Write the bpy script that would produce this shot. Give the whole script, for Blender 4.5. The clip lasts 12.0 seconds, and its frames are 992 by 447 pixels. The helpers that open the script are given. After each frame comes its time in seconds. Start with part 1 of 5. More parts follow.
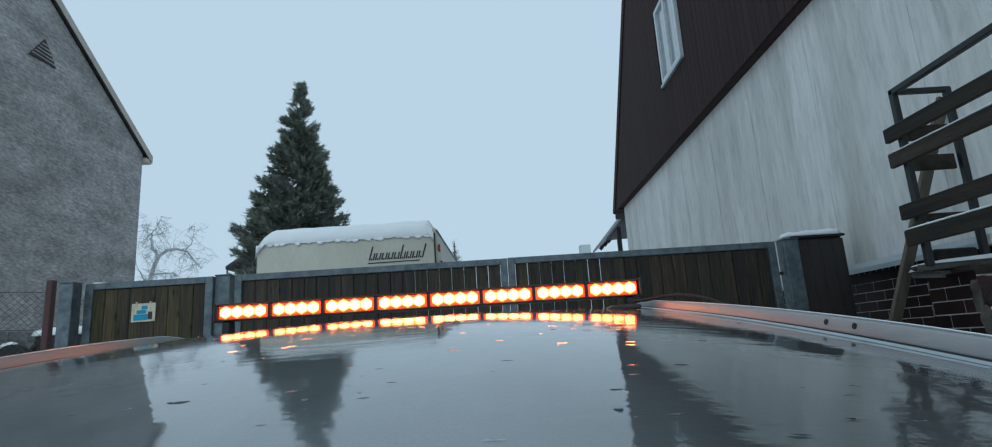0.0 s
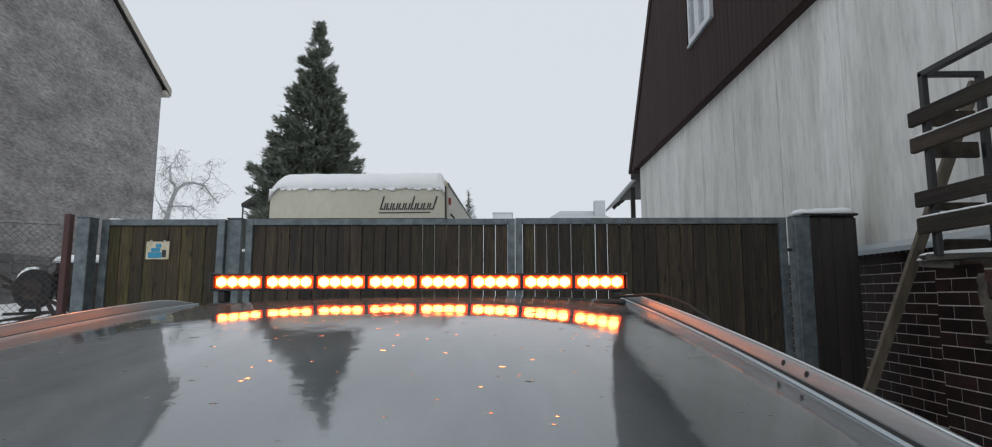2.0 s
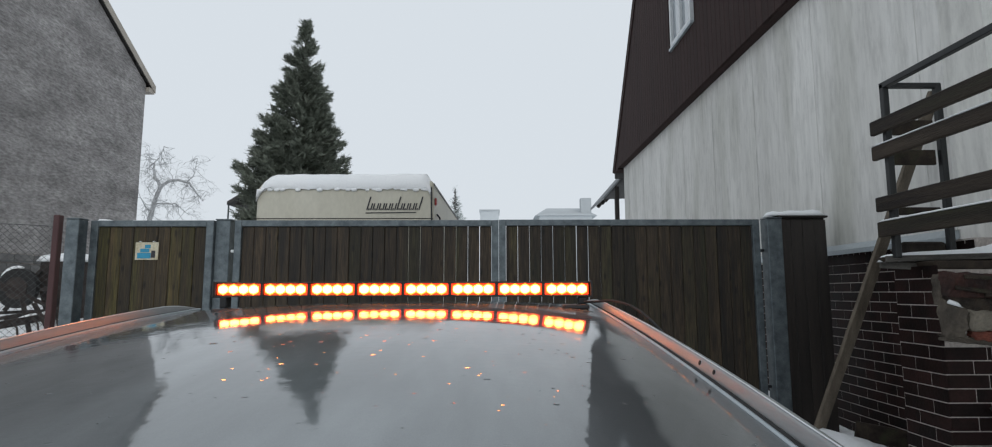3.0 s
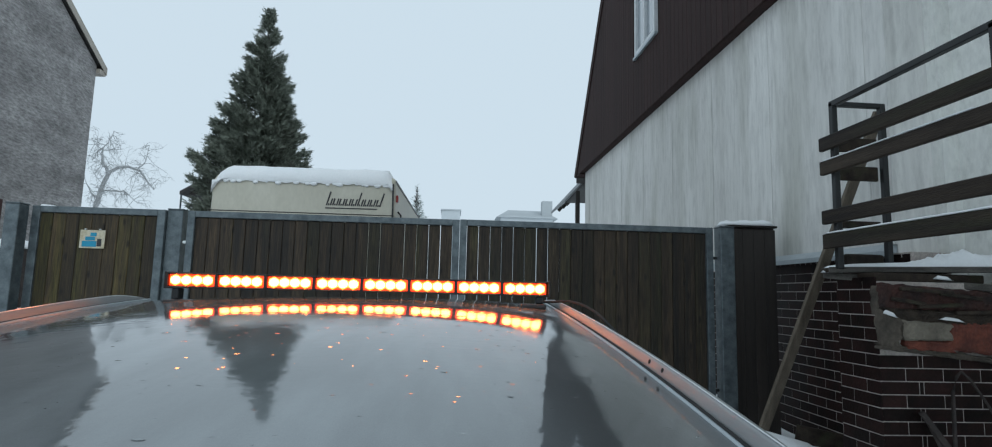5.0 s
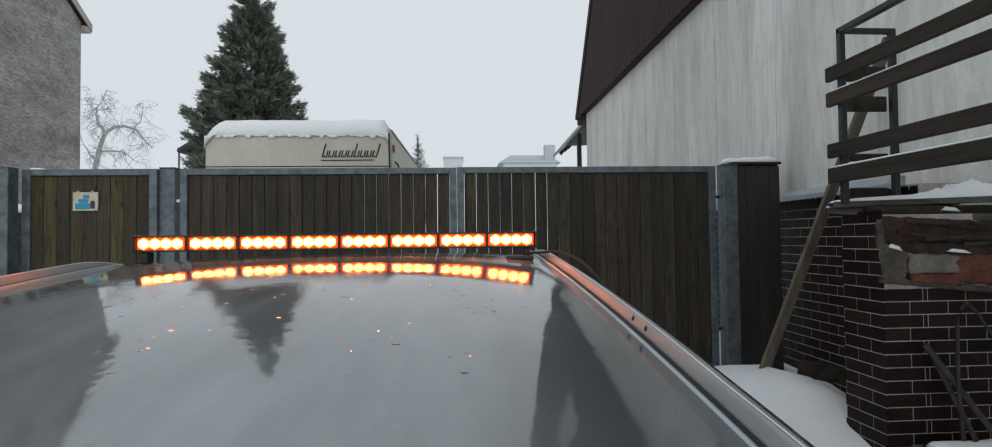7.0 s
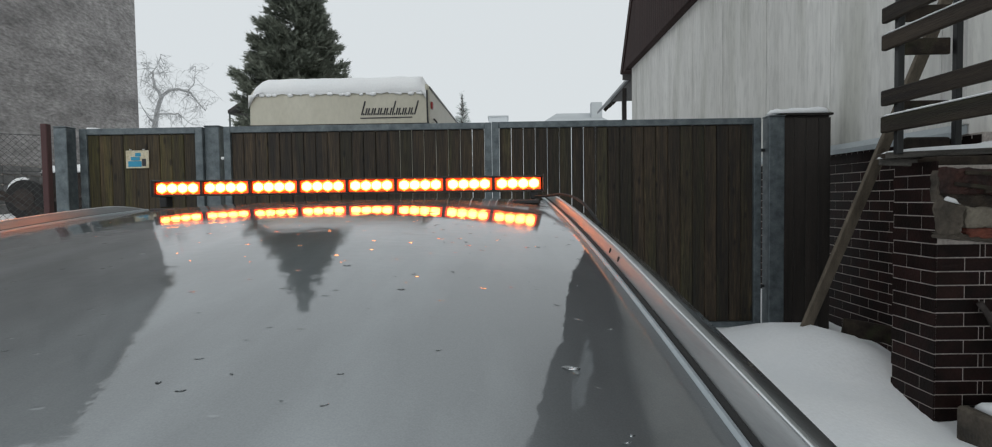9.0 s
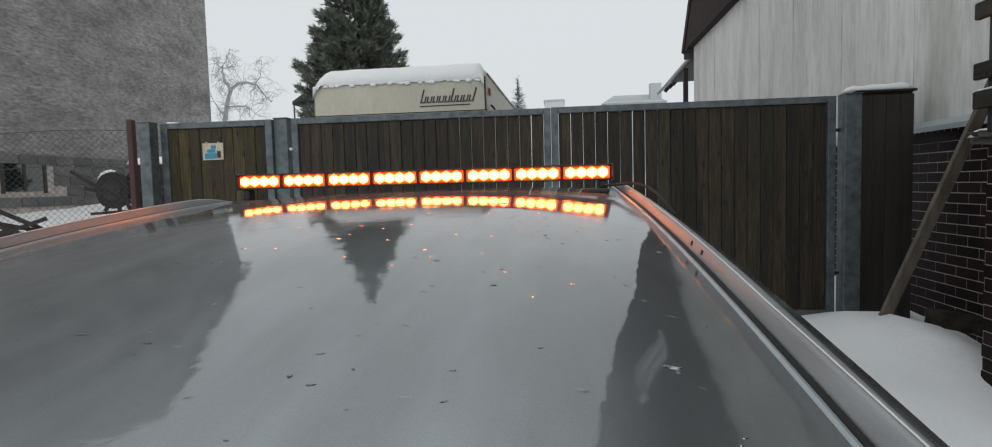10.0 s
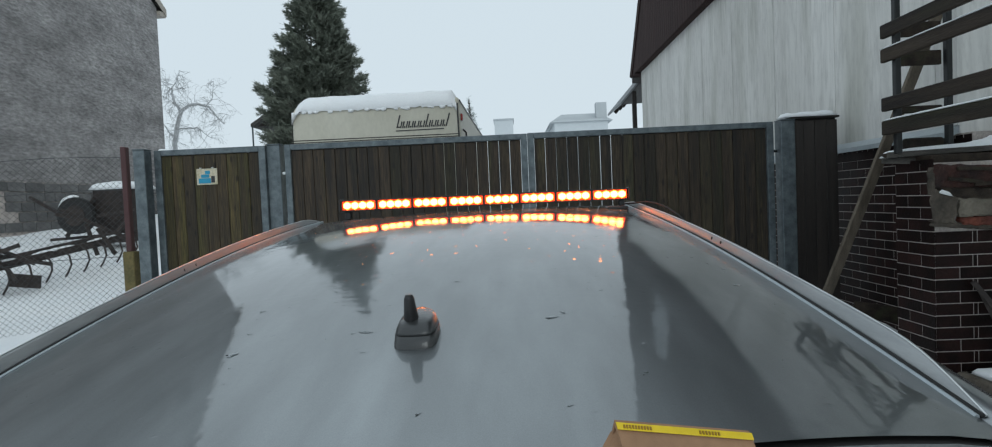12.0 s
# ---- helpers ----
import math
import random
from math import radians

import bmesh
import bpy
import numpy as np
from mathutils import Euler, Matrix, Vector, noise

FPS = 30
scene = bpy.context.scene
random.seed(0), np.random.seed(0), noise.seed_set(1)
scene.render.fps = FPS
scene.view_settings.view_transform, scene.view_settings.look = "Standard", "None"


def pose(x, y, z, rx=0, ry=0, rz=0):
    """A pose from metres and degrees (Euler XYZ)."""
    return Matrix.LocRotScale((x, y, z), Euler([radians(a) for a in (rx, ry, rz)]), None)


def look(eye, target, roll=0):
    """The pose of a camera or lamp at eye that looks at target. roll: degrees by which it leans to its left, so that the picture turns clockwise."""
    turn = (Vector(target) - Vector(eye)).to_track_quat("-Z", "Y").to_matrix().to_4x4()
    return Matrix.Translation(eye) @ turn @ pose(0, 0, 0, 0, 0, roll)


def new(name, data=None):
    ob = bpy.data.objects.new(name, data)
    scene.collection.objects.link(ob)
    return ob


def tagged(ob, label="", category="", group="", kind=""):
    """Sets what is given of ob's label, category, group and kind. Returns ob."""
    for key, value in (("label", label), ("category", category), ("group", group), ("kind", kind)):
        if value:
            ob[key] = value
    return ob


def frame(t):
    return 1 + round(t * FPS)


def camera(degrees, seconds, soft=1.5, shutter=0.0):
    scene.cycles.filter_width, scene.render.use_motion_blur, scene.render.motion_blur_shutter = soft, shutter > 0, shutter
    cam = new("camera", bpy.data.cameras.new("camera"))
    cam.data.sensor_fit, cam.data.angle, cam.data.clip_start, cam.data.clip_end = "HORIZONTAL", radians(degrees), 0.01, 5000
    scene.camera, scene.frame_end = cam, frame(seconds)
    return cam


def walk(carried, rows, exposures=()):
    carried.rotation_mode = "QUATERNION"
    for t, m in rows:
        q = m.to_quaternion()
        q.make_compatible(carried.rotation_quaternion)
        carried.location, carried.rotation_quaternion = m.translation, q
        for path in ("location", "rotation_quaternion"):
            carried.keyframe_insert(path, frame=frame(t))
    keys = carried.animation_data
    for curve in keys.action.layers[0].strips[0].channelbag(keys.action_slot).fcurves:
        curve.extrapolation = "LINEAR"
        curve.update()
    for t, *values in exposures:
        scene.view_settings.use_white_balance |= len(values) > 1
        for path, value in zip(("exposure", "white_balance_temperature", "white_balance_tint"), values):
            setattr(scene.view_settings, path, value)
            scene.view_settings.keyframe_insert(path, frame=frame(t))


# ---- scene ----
cam = camera(80.8, 12.0, 1.1)
PATH = [
    (0, (-0.042, -0.179, 1.468), (-0.021, 1.777, 1.884), -3.6),
    (0.5, (-0.045, -0.176, 1.48), (-0.057, 1.781, 1.889), -2.5),
    (1, (-0.022, -0.172, 1.511), (-0.06, 1.8, 1.842), -0.8),
    (1.5, (-0.002, -0.174, 1.543), (-0.039, 1.805, 1.827), -0.1),
    (2, (0.013, -0.202, 1.551), (-0.022, 1.783, 1.798), 0.0),
    (2.5, (0.041, -0.246, 1.571), (0.007, 1.739, 1.808), 0.1),
    (3, (0.04, -0.353, 1.574), (0.05, 1.633, 1.81), -0.1),
    (3.5, (0.029, -0.399, 1.578), (0.112, 1.585, 1.816), 0.4),
    (3.7, (0.039, -0.394, 1.584), (0.146, 1.589, 1.825), 0.4),
    (5.5, (0.039, -0.36, 1.561), (0.188, 1.62, 1.8), 1.6),
    (6, (0.052, -0.346, 1.558), (0.203, 1.634, 1.797), 1.8),
    (6.5, (0.059, -0.322, 1.576), (0.217, 1.661, 1.782), 1.2),
    (7, (0.098, -0.29, 1.584), (0.228, 1.705, 1.639), -0.7),
    (7.2, (0.112, -0.304, 1.569), (0.163, 1.695, 1.608), -0.3),
    (9, (0.196, -0.279, 1.543), (0.166, 1.719, 1.463), -0.8),
    (9.5, (0.199, -0.291, 1.525), (0.079, 1.702, 1.409), -1.0),
    (10, (0.166, -0.289, 1.555), (-0.057, 1.695, 1.428), -1.5),
    (10.5, (0.096, -0.43, 1.565), (-0.11, 1.557, 1.477), -2.1),
    (11, (0.023, -0.58, 1.562), (-0.087, 1.416, 1.498), -1.7),
    (11.5, (-0.023, -0.665, 1.549), (-0.128, 1.331, 1.483), -1.2),
    (12, (-0.107, -0.797, 1.573), (-0.156, 1.201, 1.501), -2.5),
]
EXPOSURES = [
    (0.0, -0.22, 5200, -4), (0.5, -0.22, 5200, -4), (1.0, -0.14, 5380, -3), (1.5, -0.03, 6080, 7), (2.5, 0.0, 6200, 8), (3.0, 0.0, 6150, 7),
    (3.4, -0.02, 5700, 1), (3.7, -0.03, 5640, 0), (5.5, -0.03, 5620, 0), (6.5, 0.0, 5950, 2), (7.0, 0.0, 6200, 6), (9.0, 0.0, 6350, 6), (10.5, 0.0, 6400, 7),
    (11.2, 0.0, 6400, 7), (12.0, 0.0, 5850, 1),
]
walk(cam, [(t, look(eye, target, roll)) for t, eye, target, roll in PATH], EXPOSURES)

# world: even winter fog, soft sun behind it
world = bpy.data.worlds.new("fog_sky")
scene.world = world
world.use_nodes = True
wn, wl = world.node_tree.nodes, world.node_tree.links
wn.clear()
sky = wn.new("ShaderNodeTexSky")
sky.sky_type, sky.sun_disc = "NISHITA", False
sky.sun_elevation, sky.sun_rotation = radians(24), radians(150)
sky.dust_density, sky.air_density = 6.0, 1.0
sky_bg = wn.new("ShaderNodeBackground")
sky_bg.inputs["Strength"].default_value = 0.05
fog_bg = wn.new("ShaderNodeBackground")
fog_bg.inputs["Color"].default_value = (0.615, 0.628, 0.646, 1)
fog_bg.inputs["Strength"].default_value = 1.24
world_mix = wn.new("ShaderNodeMixShader")
world_mix.inputs[0].default_value = 0.93
world_out = wn.new("ShaderNodeOutputWorld")
wl.new(sky.outputs[0], sky_bg.inputs["Color"])
wl.new(sky_bg.outputs[0], world_mix.inputs[1])
wl.new(fog_bg.outputs[0], world_mix.inputs[2])
wl.new(world_mix.outputs[0], world_out.inputs["Surface"])
sun = new("sun", bpy.data.lights.new("sun", "SUN"))
sun.data.energy, sun.data.angle, sun.data.color = 0.5, radians(30), (1.0, 0.97, 0.93)
sun.matrix_world = look((0, 0, 30), (-6, 12, 23))

# ---------------------------------------------------------------- helpers
ORIGIN = {}


def thing(name, loc, label, category, group="", kind=""):
    ob = new(name)
    ob.empty_display_size = 0.1
    ob.location = loc
    ORIGIN[ob.name] = Vector(loc)
    return tagged(ob, label, category, group, kind)


def to_mesh(name, bm, material, smooth=False):
    me = bpy.data.meshes.new(name)
    bmesh.ops.recalc_face_normals(bm, faces=bm.faces)
    bm.to_mesh(me)
    bm.free()
    for m in (material if isinstance(material, (list, tuple)) else [material]):
        me.materials.append(m)
    if smooth:
        me.shade_smooth()
    return me


def part(name, bm, material, parent=None, label="", smooth=False):
    """One mesh object under a thing or part; bm is in world metres."""
    o = ORIGIN.get(parent.name, Vector()) if parent else Vector()
    bmesh.ops.translate(bm, verts=bm.verts, vec=-o)
    ob = new(name, to_mesh(name, bm, material, smooth))
    if parent:
        ob.parent = parent
    ORIGIN[ob.name] = o
    return tagged(ob, label)


def solid(name, bm, material, label, category, group="", kind="", smooth=False):
    ob = part(name, bm, material, None, "", smooth)
    return tagged(ob, label, category, group, kind)


def piece(name, me, parent, loc, scale=(1, 1, 1), rot=(0, 0, 0)):
    ob = new(name, me)
    ob.parent = parent
    ob.location = Vector(loc) - ORIGIN.get(parent.name, Vector())
    ob.scale = scale
    ob.rotation_euler = [radians(a) for a in rot]
    return ob


def bx(bm, x0, x1, y0, y1, z0, z1, bevel=0.0, seg=1):
    m = Matrix.Translation(((x0 + x1) / 2, (y0 + y1) / 2, (z0 + z1) / 2)) @ Matrix.Diagonal((x1 - x0, y1 - y0, z1 - z0, 1))
    vs = bmesh.ops.create_cube(bm, size=1, matrix=m)["verts"]
    if bevel:
        es = list({e for v in vs for e in v.link_edges})
        bmesh.ops.bevel(bm, geom=es, offset=bevel, segments=seg, affect="EDGES", profile=0.5)
    return bm


def box(*a, **k):
    return bx(bmesh.new(), *a, **k)


def beam(bm, p, q, w, h, bevel=0.0, up=(0, 0, 1)):
    """A squared timber or tube from p to q, w wide and h deep."""
    p, q = Vector(p), Vector(q)
    d = (q - p).normalized()
    a = d.cross(Vector(up)).normalized()
    b = a.cross(d)
    m = Matrix.Translation((p + q) / 2) @ Matrix((a, b, d)).transposed().to_4x4() @ Matrix.Diagonal((w, h, (q - p).length, 1))
    vs = bmesh.ops.create_cube(bm, size=1, matrix=m)["verts"]
    if bevel:
        bmesh.ops.bevel(bm, geom=list({e for v in vs for e in v.link_edges}), offset=bevel, segments=1, affect="EDGES")
    return bm


def tube(bm, pts, radii, n=6):
    """A round tube through pts; radii: one or one a point."""
    pts = [Vector(p) for p in pts]
    if not isinstance(radii, (list, tuple)):
        radii = [radii] * len(pts)
    rings = []
    for i, p in enumerate(pts):
        d = (pts[min(i + 1, len(pts) - 1)] - pts[max(i - 1, 0)]).normalized()
        a = d.cross(Vector((0.31, 0.17, 0.93))).normalized()
        b = d.cross(a)
        rings.append([bm.verts.new(p + radii[i] * (math.cos(2 * math.pi * k / n) * a + math.sin(2 * math.pi * k / n) * b)) for k in range(n)])
    for r, s in zip(rings, rings[1:]):
        for k in range(n):
            bm.faces.new((r[k], r[(k + 1) % n], s[(k + 1) % n], s[k]))
    bm.faces.new(rings[0][::-1])
    bm.faces.new(rings[-1])
    return bm


def loft(bm, sections, closed=True, caps=True):
    rings = [[bm.verts.new(p) for p in s] for s in sections]
    n = len(rings[0])
    for r, s in zip(rings, rings[1:]):
        for k in range(n if closed else n - 1):
            bm.faces.new((r[k], r[(k + 1) % n], s[(k + 1) % n], s[k]))
    if closed and caps:
        bm.faces.new(rings[0][::-1])
        bm.faces.new(rings[-1])
    return bm


def fbm(x, y, z=0.0, s=1.0):
    return noise.noise((x * s, y * s, z * s)) + 0.5 * noise.noise((x * s * 2.1, y * s * 2.1, z * s * 2.1 + 7))


def hz(x, y):
    """Height of the sloping ground: it rises towards the gate and to the house on the hill side."""
    yy = max(-12.0, min(y, 30.0))
    s = max(0.0, min(1.0, (-4.4 - x) / 4.5))
    return 0.07 * yy + 0.55 * s * s * (3 - 2 * s)


# ---------------------------------------------------------------- materials
def mat(name, c1, c2, scale=3.0, rough=0.6, rvar=0.12, metal=0.0, bump=0.15, fine=60.0, stretch=(1, 1, 1), rnd=0.0,
        fvar=0.25, c3=None, c3scale=1.0, c3at=0.6, c3wide=0.12, coat=0.0, bumpd=0.01, detail=5.0, spec=0.5, c3stretch=None):
    m = bpy.data.materials.new(name)
    m.use_nodes = True
    n, l = m.node_tree.nodes, m.node_tree.links
    b = n["Principled BSDF"]
    geo = n.new("ShaderNodeNewGeometry")
    mp = n.new("ShaderNodeMapping")
    mp.inputs["Scale"].default_value = stretch
    l.new(geo.outputs["Position"], mp.inputs["Vector"])
    vec = mp.outputs[0]
    info = n.new("ShaderNodeObjectInfo")
    if rnd:
        add = n.new("ShaderNodeVectorMath")
        add.operation = "ADD"
        sc = n.new("ShaderNodeMath")
        sc.operation = "MULTIPLY"
        sc.inputs[1].default_value = 37.0
        l.new(info.outputs["Random"], sc.inputs[0])
        l.new(vec, add.inputs[0])
        l.new(sc.outputs[0], add.inputs[1])
        vec = add.outputs[0]
    n1 = n.new("ShaderNodeTexNoise")
    n1.inputs["Scale"].default_value, n1.inputs["Detail"].default_value = scale, detail
    n2 = n.new("ShaderNodeTexNoise")
    n2.inputs["Scale"].default_value, n2.inputs["Detail"].default_value = fine, 4.0
    l.new(vec, n1.inputs["Vector"])
    l.new(vec, n2.inputs["Vector"])
    ramp = n.new("ShaderNodeValToRGB")
    ramp.color_ramp.elements[0].position, ramp.color_ramp.elements[1].position = 0.32, 0.68
    ramp.color_ramp.elements[0].color, ramp.color_ramp.elements[1].color = (*c1, 1), (*c2, 1)
    l.new(n1.outputs[0], ramp.inputs[0])
    col = ramp.outputs[0]
    if c3:
        n3 = n.new("ShaderNodeTexNoise")
        n3.inputs["Scale"].default_value, n3.inputs["Detail"].default_value = c3scale, 6.0
        if c3stretch:
            mp3 = n.new("ShaderNodeMapping")
            mp3.inputs["Scale"].default_value = c3stretch
            l.new(geo.outputs["Position"], mp3.inputs["Vector"])
            l.new(mp3.outputs[0], n3.inputs["Vector"])
        else:
            l.new(geo.outputs["Position"] if stretch == (1, 1, 1) else vec, n3.inputs["Vector"])
        r3 = n.new("ShaderNodeMapRange")
        r3.inputs[1].default_value, r3.inputs[2].default_value = c3at, c3at + c3wide
        l.new(n3.outputs[0], r3.inputs[0])
        mx = n.new("ShaderNodeMix")
        mx.data_type = "RGBA"
        l.new(r3.outputs[0], mx.inputs[0])
        l.new(col, mx.inputs[6])
        mx.inputs[7].default_value = (*c3, 1)
        col = mx.outputs[2]
    val = n.new("ShaderNodeMapRange")
    val.inputs[1].default_value, val.inputs[2].default_value = 0.25, 0.75
    val.inputs[3].default_value, val.inputs[4].default_value = 1 - fvar, 1 + fvar
    l.new(n2.outputs[0], val.inputs[0])
    shade = val.outputs[0]
    if rnd:
        rr = n.new("ShaderNodeMapRange")
        rr.inputs[3].default_value, rr.inputs[4].default_value = 1 - rnd, 1 + rnd
        l.new(info.outputs["Random"], rr.inputs[0])
        mu = n.new("ShaderNodeMath")
        mu.operation = "MULTIPLY"
        l.new(shade, mu.inputs[0])
        l.new(rr.outputs[0], mu.inputs[1])
        shade = mu.outputs[0]
    hsv = n.new("ShaderNodeHueSaturation")
    l.new(col, hsv.inputs["Color"])
    l.new(shade, hsv.inputs["Value"])
    l.new(hsv.outputs[0], b.inputs["Base Color"])
    rg = n.new("ShaderNodeMapRange")
    rg.inputs[3].default_value, rg.inputs[4].default_value = max(0.02, rough - rvar), min(1, rough + rvar)
    l.new(n1.outputs[0], rg.inputs[0])
    l.new(rg.outputs[0], b.inputs["Roughness"])
    b.inputs["Metallic"].default_value = metal
    b.inputs["Coat Weight"].default_value = coat
    b.inputs["Specular IOR Level"].default_value = spec
    if bump:
        bp = n.new("ShaderNodeBump")
        bp.inputs["Strength"].default_value, bp.inputs["Distance"].default_value = bump, bumpd
        l.new(n2.outputs[0], bp.inputs["Height"])
        l.new(bp.outputs[0], b.inputs["Normal"])
    return m


def plain(name, c, rough=0.5, metal=0.0, coat=0.0):
    return mat(name, c, tuple(v * 0.85 for v in c), 9.0, rough, 0.06, metal, 0.05, 150.0, fvar=0.08, coat=coat)


def glow(name, c, s):
    m = bpy.data.materials.new(name)
    m.use_nodes = True
    b = m.node_tree.nodes["Principled BSDF"]
    b.inputs["Base Color"].default_value = (*c, 1)
    b.inputs["Emission Color"].default_value = (*c, 1)
    b.inputs["Emission Strength"].default_value = s
    b.inputs["Roughness"].default_value = 0.2
    return m


def glass(name, c, rough=0.02):
    m = bpy.data.materials.new(name)
    m.use_nodes = True
    b = m.node_tree.nodes["Principled BSDF"]
    b.inputs["Base Color"].default_value = (*c, 1)
    b.inputs["Roughness"].default_value = rough
    b.inputs["Specular IOR Level"].default_value = 0.8
    b.inputs["Coat Weight"].default_value = 0.6
    b.inputs["Coat Roughness"].default_value = 0.02
    return m


def wet_paint():
    """Dark grey metallic lacquer with a film of melt water: sharp gloss, fine ripples, broad dull patches."""
    m = bpy.data.materials.new("wet_grey_lacquer")
    m.use_nodes = True
    n, l = m.node_tree.nodes, m.node_tree.links
    b = n["Principled BSDF"]
    geo = n.new("ShaderNodeNewGeometry")
    big = n.new("ShaderNodeTexNoise")
    big.inputs["Scale"].default_value, big.inputs["Detail"].default_value = 4.5, 6
    mid = n.new("ShaderNodeTexNoise")
    mid.inputs["Scale"].default_value, mid.inputs["Detail"].default_value = 55.0, 4
    flake = n.new("ShaderNodeTexNoise")
    flake.inputs["Scale"].default_value, flake.inputs["Detail"].default_value = 900.0, 1
    for t in (big, mid, flake):
        l.new(geo.outputs["Position"], t.inputs["Vector"])
    cr = n.new("ShaderNodeMapRange")
    cr.inputs[3].default_value, cr.inputs[4].default_value = 0.85, 1.15
    l.new(flake.outputs[0], cr.inputs[0])
    hs = n.new("ShaderNodeHueSaturation")
    hs.inputs["Color"].default_value = (0.345, 0.366, 0.376, 1)
    smear_map = n.new("ShaderNodeMapping")
    smear_map.inputs["Scale"].default_value = (9.0, 2.2, 2.2)
    smear_map.inputs["Rotation"].default_value = (0, 0, 0.25)
    smear = n.new("ShaderNodeTexNoise")
    smear.inputs["Scale"].default_value, smear.inputs["Detail"].default_value = 1.4, 7
    l.new(geo.outputs["Position"], smear_map.inputs["Vector"])
    l.new(smear_map.outputs[0], smear.inputs["Vector"])
    sr = n.new("ShaderNodeMapRange")
    sr.inputs[1].default_value, sr.inputs[2].default_value = 0.38, 0.72
    sr.inputs[3].default_value, sr.inputs[4].default_value = 0.86, 1.2
    l.new(smear.outputs[0], sr.inputs[0])
    sm = n.new("ShaderNodeMath")
    sm.operation = "MULTIPLY"
    l.new(cr.outputs[0], sm.inputs[0])
    l.new(sr.outputs[0], sm.inputs[1])
    l.new(sm.outputs[0], hs.inputs["Value"])
    l.new(hs.outputs[0], b.inputs["Base Color"])
    b.inputs["Metallic"].default_value = 1.0
    b.inputs["Roughness"].default_value = 0.44
    b.inputs["Specular Tint"].default_value = (0.11, 0.11, 0.11, 1)
    b.inputs["Coat Weight"].default_value = 1.0
    b.inputs["Coat IOR"].default_value = 1.6
    rg = n.new("ShaderNodeMapRange")
    rg.inputs[1].default_value, rg.inputs[2].default_value = 0.35, 0.7
    rg.inputs[3].default_value, rg.inputs[4].default_value = 0.02, 0.075
    l.new(smear.outputs[0], rg.inputs[0])
    l.new(rg.outputs[0], b.inputs["Coat Roughness"])
    mixh = n.new("ShaderNodeMath")
    mixh.operation = "MULTIPLY_ADD"
    mixh.inputs[1].default_value = 0.6
    l.new(big.outputs[0], mixh.inputs[0])
    l.new(mid.outputs[0], mixh.inputs[2])
    bp = n.new("ShaderNodeBump")
    bp.inputs["Strength"].default_value, bp.inputs["Distance"].default_value = 0.034, 0.004
    l.new(mixh.outputs[0], bp.inputs["Height"])
    bead = n.new("ShaderNodeTexVoronoi")
    bead.voronoi_dimensions = "2D"
    bead.inputs["Scale"].default_value = 78.0
    bead_map = n.new("ShaderNodeMapping")
    bead_map.inputs["Scale"].default_value = (0.55, 1.0, 1.0)
    bead_map.inputs["Rotation"].default_value = (0, 0, 0.12)
    l.new(geo.outputs["Position"], bead_map.inputs["Vector"])
    l.new(bead_map.outputs[0], bead.inputs["Vector"])
    split = n.new("ShaderNodeSeparateColor")
    l.new(bead.outputs["Color"], split.inputs[0])
    size = n.new("ShaderNodeMapRange")
    size.inputs[1].default_value, size.inputs[2].default_value = 0.87, 1.0
    size.inputs[3].default_value, size.inputs[4].default_value = 0.0, 0.20
    l.new(split.outputs[0], size.inputs[0])
    dome = n.new("ShaderNodeMath")
    dome.operation, dome.use_clamp = "SUBTRACT", True
    l.new(size.outputs[0], dome.inputs[0])
    l.new(bead.outputs["Distance"], dome.inputs[1])
    bp2 = n.new("ShaderNodeBump")
    bp2.inputs["Strength"].default_value, bp2.inputs["Distance"].default_value = 0.22, 0.012
    l.new(dome.outputs[0], bp2.inputs["Height"])
    # streaks of standing water, in patches, drawn out across the roof
    streak_map = n.new("ShaderNodeMapping")
    streak_map.inputs["Scale"].default_value = (14.0, 32.0, 14.0)
    streak_map.inputs["Rotation"].default_value = (0, 0, 0.6)
    streak = n.new("ShaderNodeTexNoise")
    streak.inputs["Scale"].default_value, streak.inputs["Detail"].default_value, streak.inputs["Roughness"].default_value = 1.0, 5, 0.62
    patch = n.new("ShaderNodeTexNoise")
    patch.inputs["Scale"].default_value, patch.inputs["Detail"].default_value = 6.0, 3
    l.new(geo.outputs["Position"], streak_map.inputs["Vector"])
    l.new(streak_map.outputs[0], streak.inputs["Vector"])
    l.new(geo.outputs["Position"], patch.inputs["Vector"])
    where = n.new("ShaderNodeMapRange")
    where.inputs[1].default_value, where.inputs[2].default_value = 0.44, 0.66
    l.new(patch.outputs[0], where.inputs[0])
    ridge = n.new("ShaderNodeMath")
    ridge.operation = "MULTIPLY"
    l.new(streak.outputs[0], ridge.inputs[0])
    l.new(where.outputs[0], ridge.inputs[1])
    bp3 = n.new("ShaderNodeBump")
    bp3.inputs["Strength"].default_value, bp3.inputs["Distance"].default_value = 0.13, 0.004
    l.new(ridge.outputs[0], bp3.inputs["Height"])
    l.new(bp.outputs[0], bp3.inputs["Normal"])
    l.new(bp3.outputs[0], bp2.inputs["Normal"])
    bp = bp2
    l.new(bp.outputs[0], b.inputs["Coat Normal"])
    return m


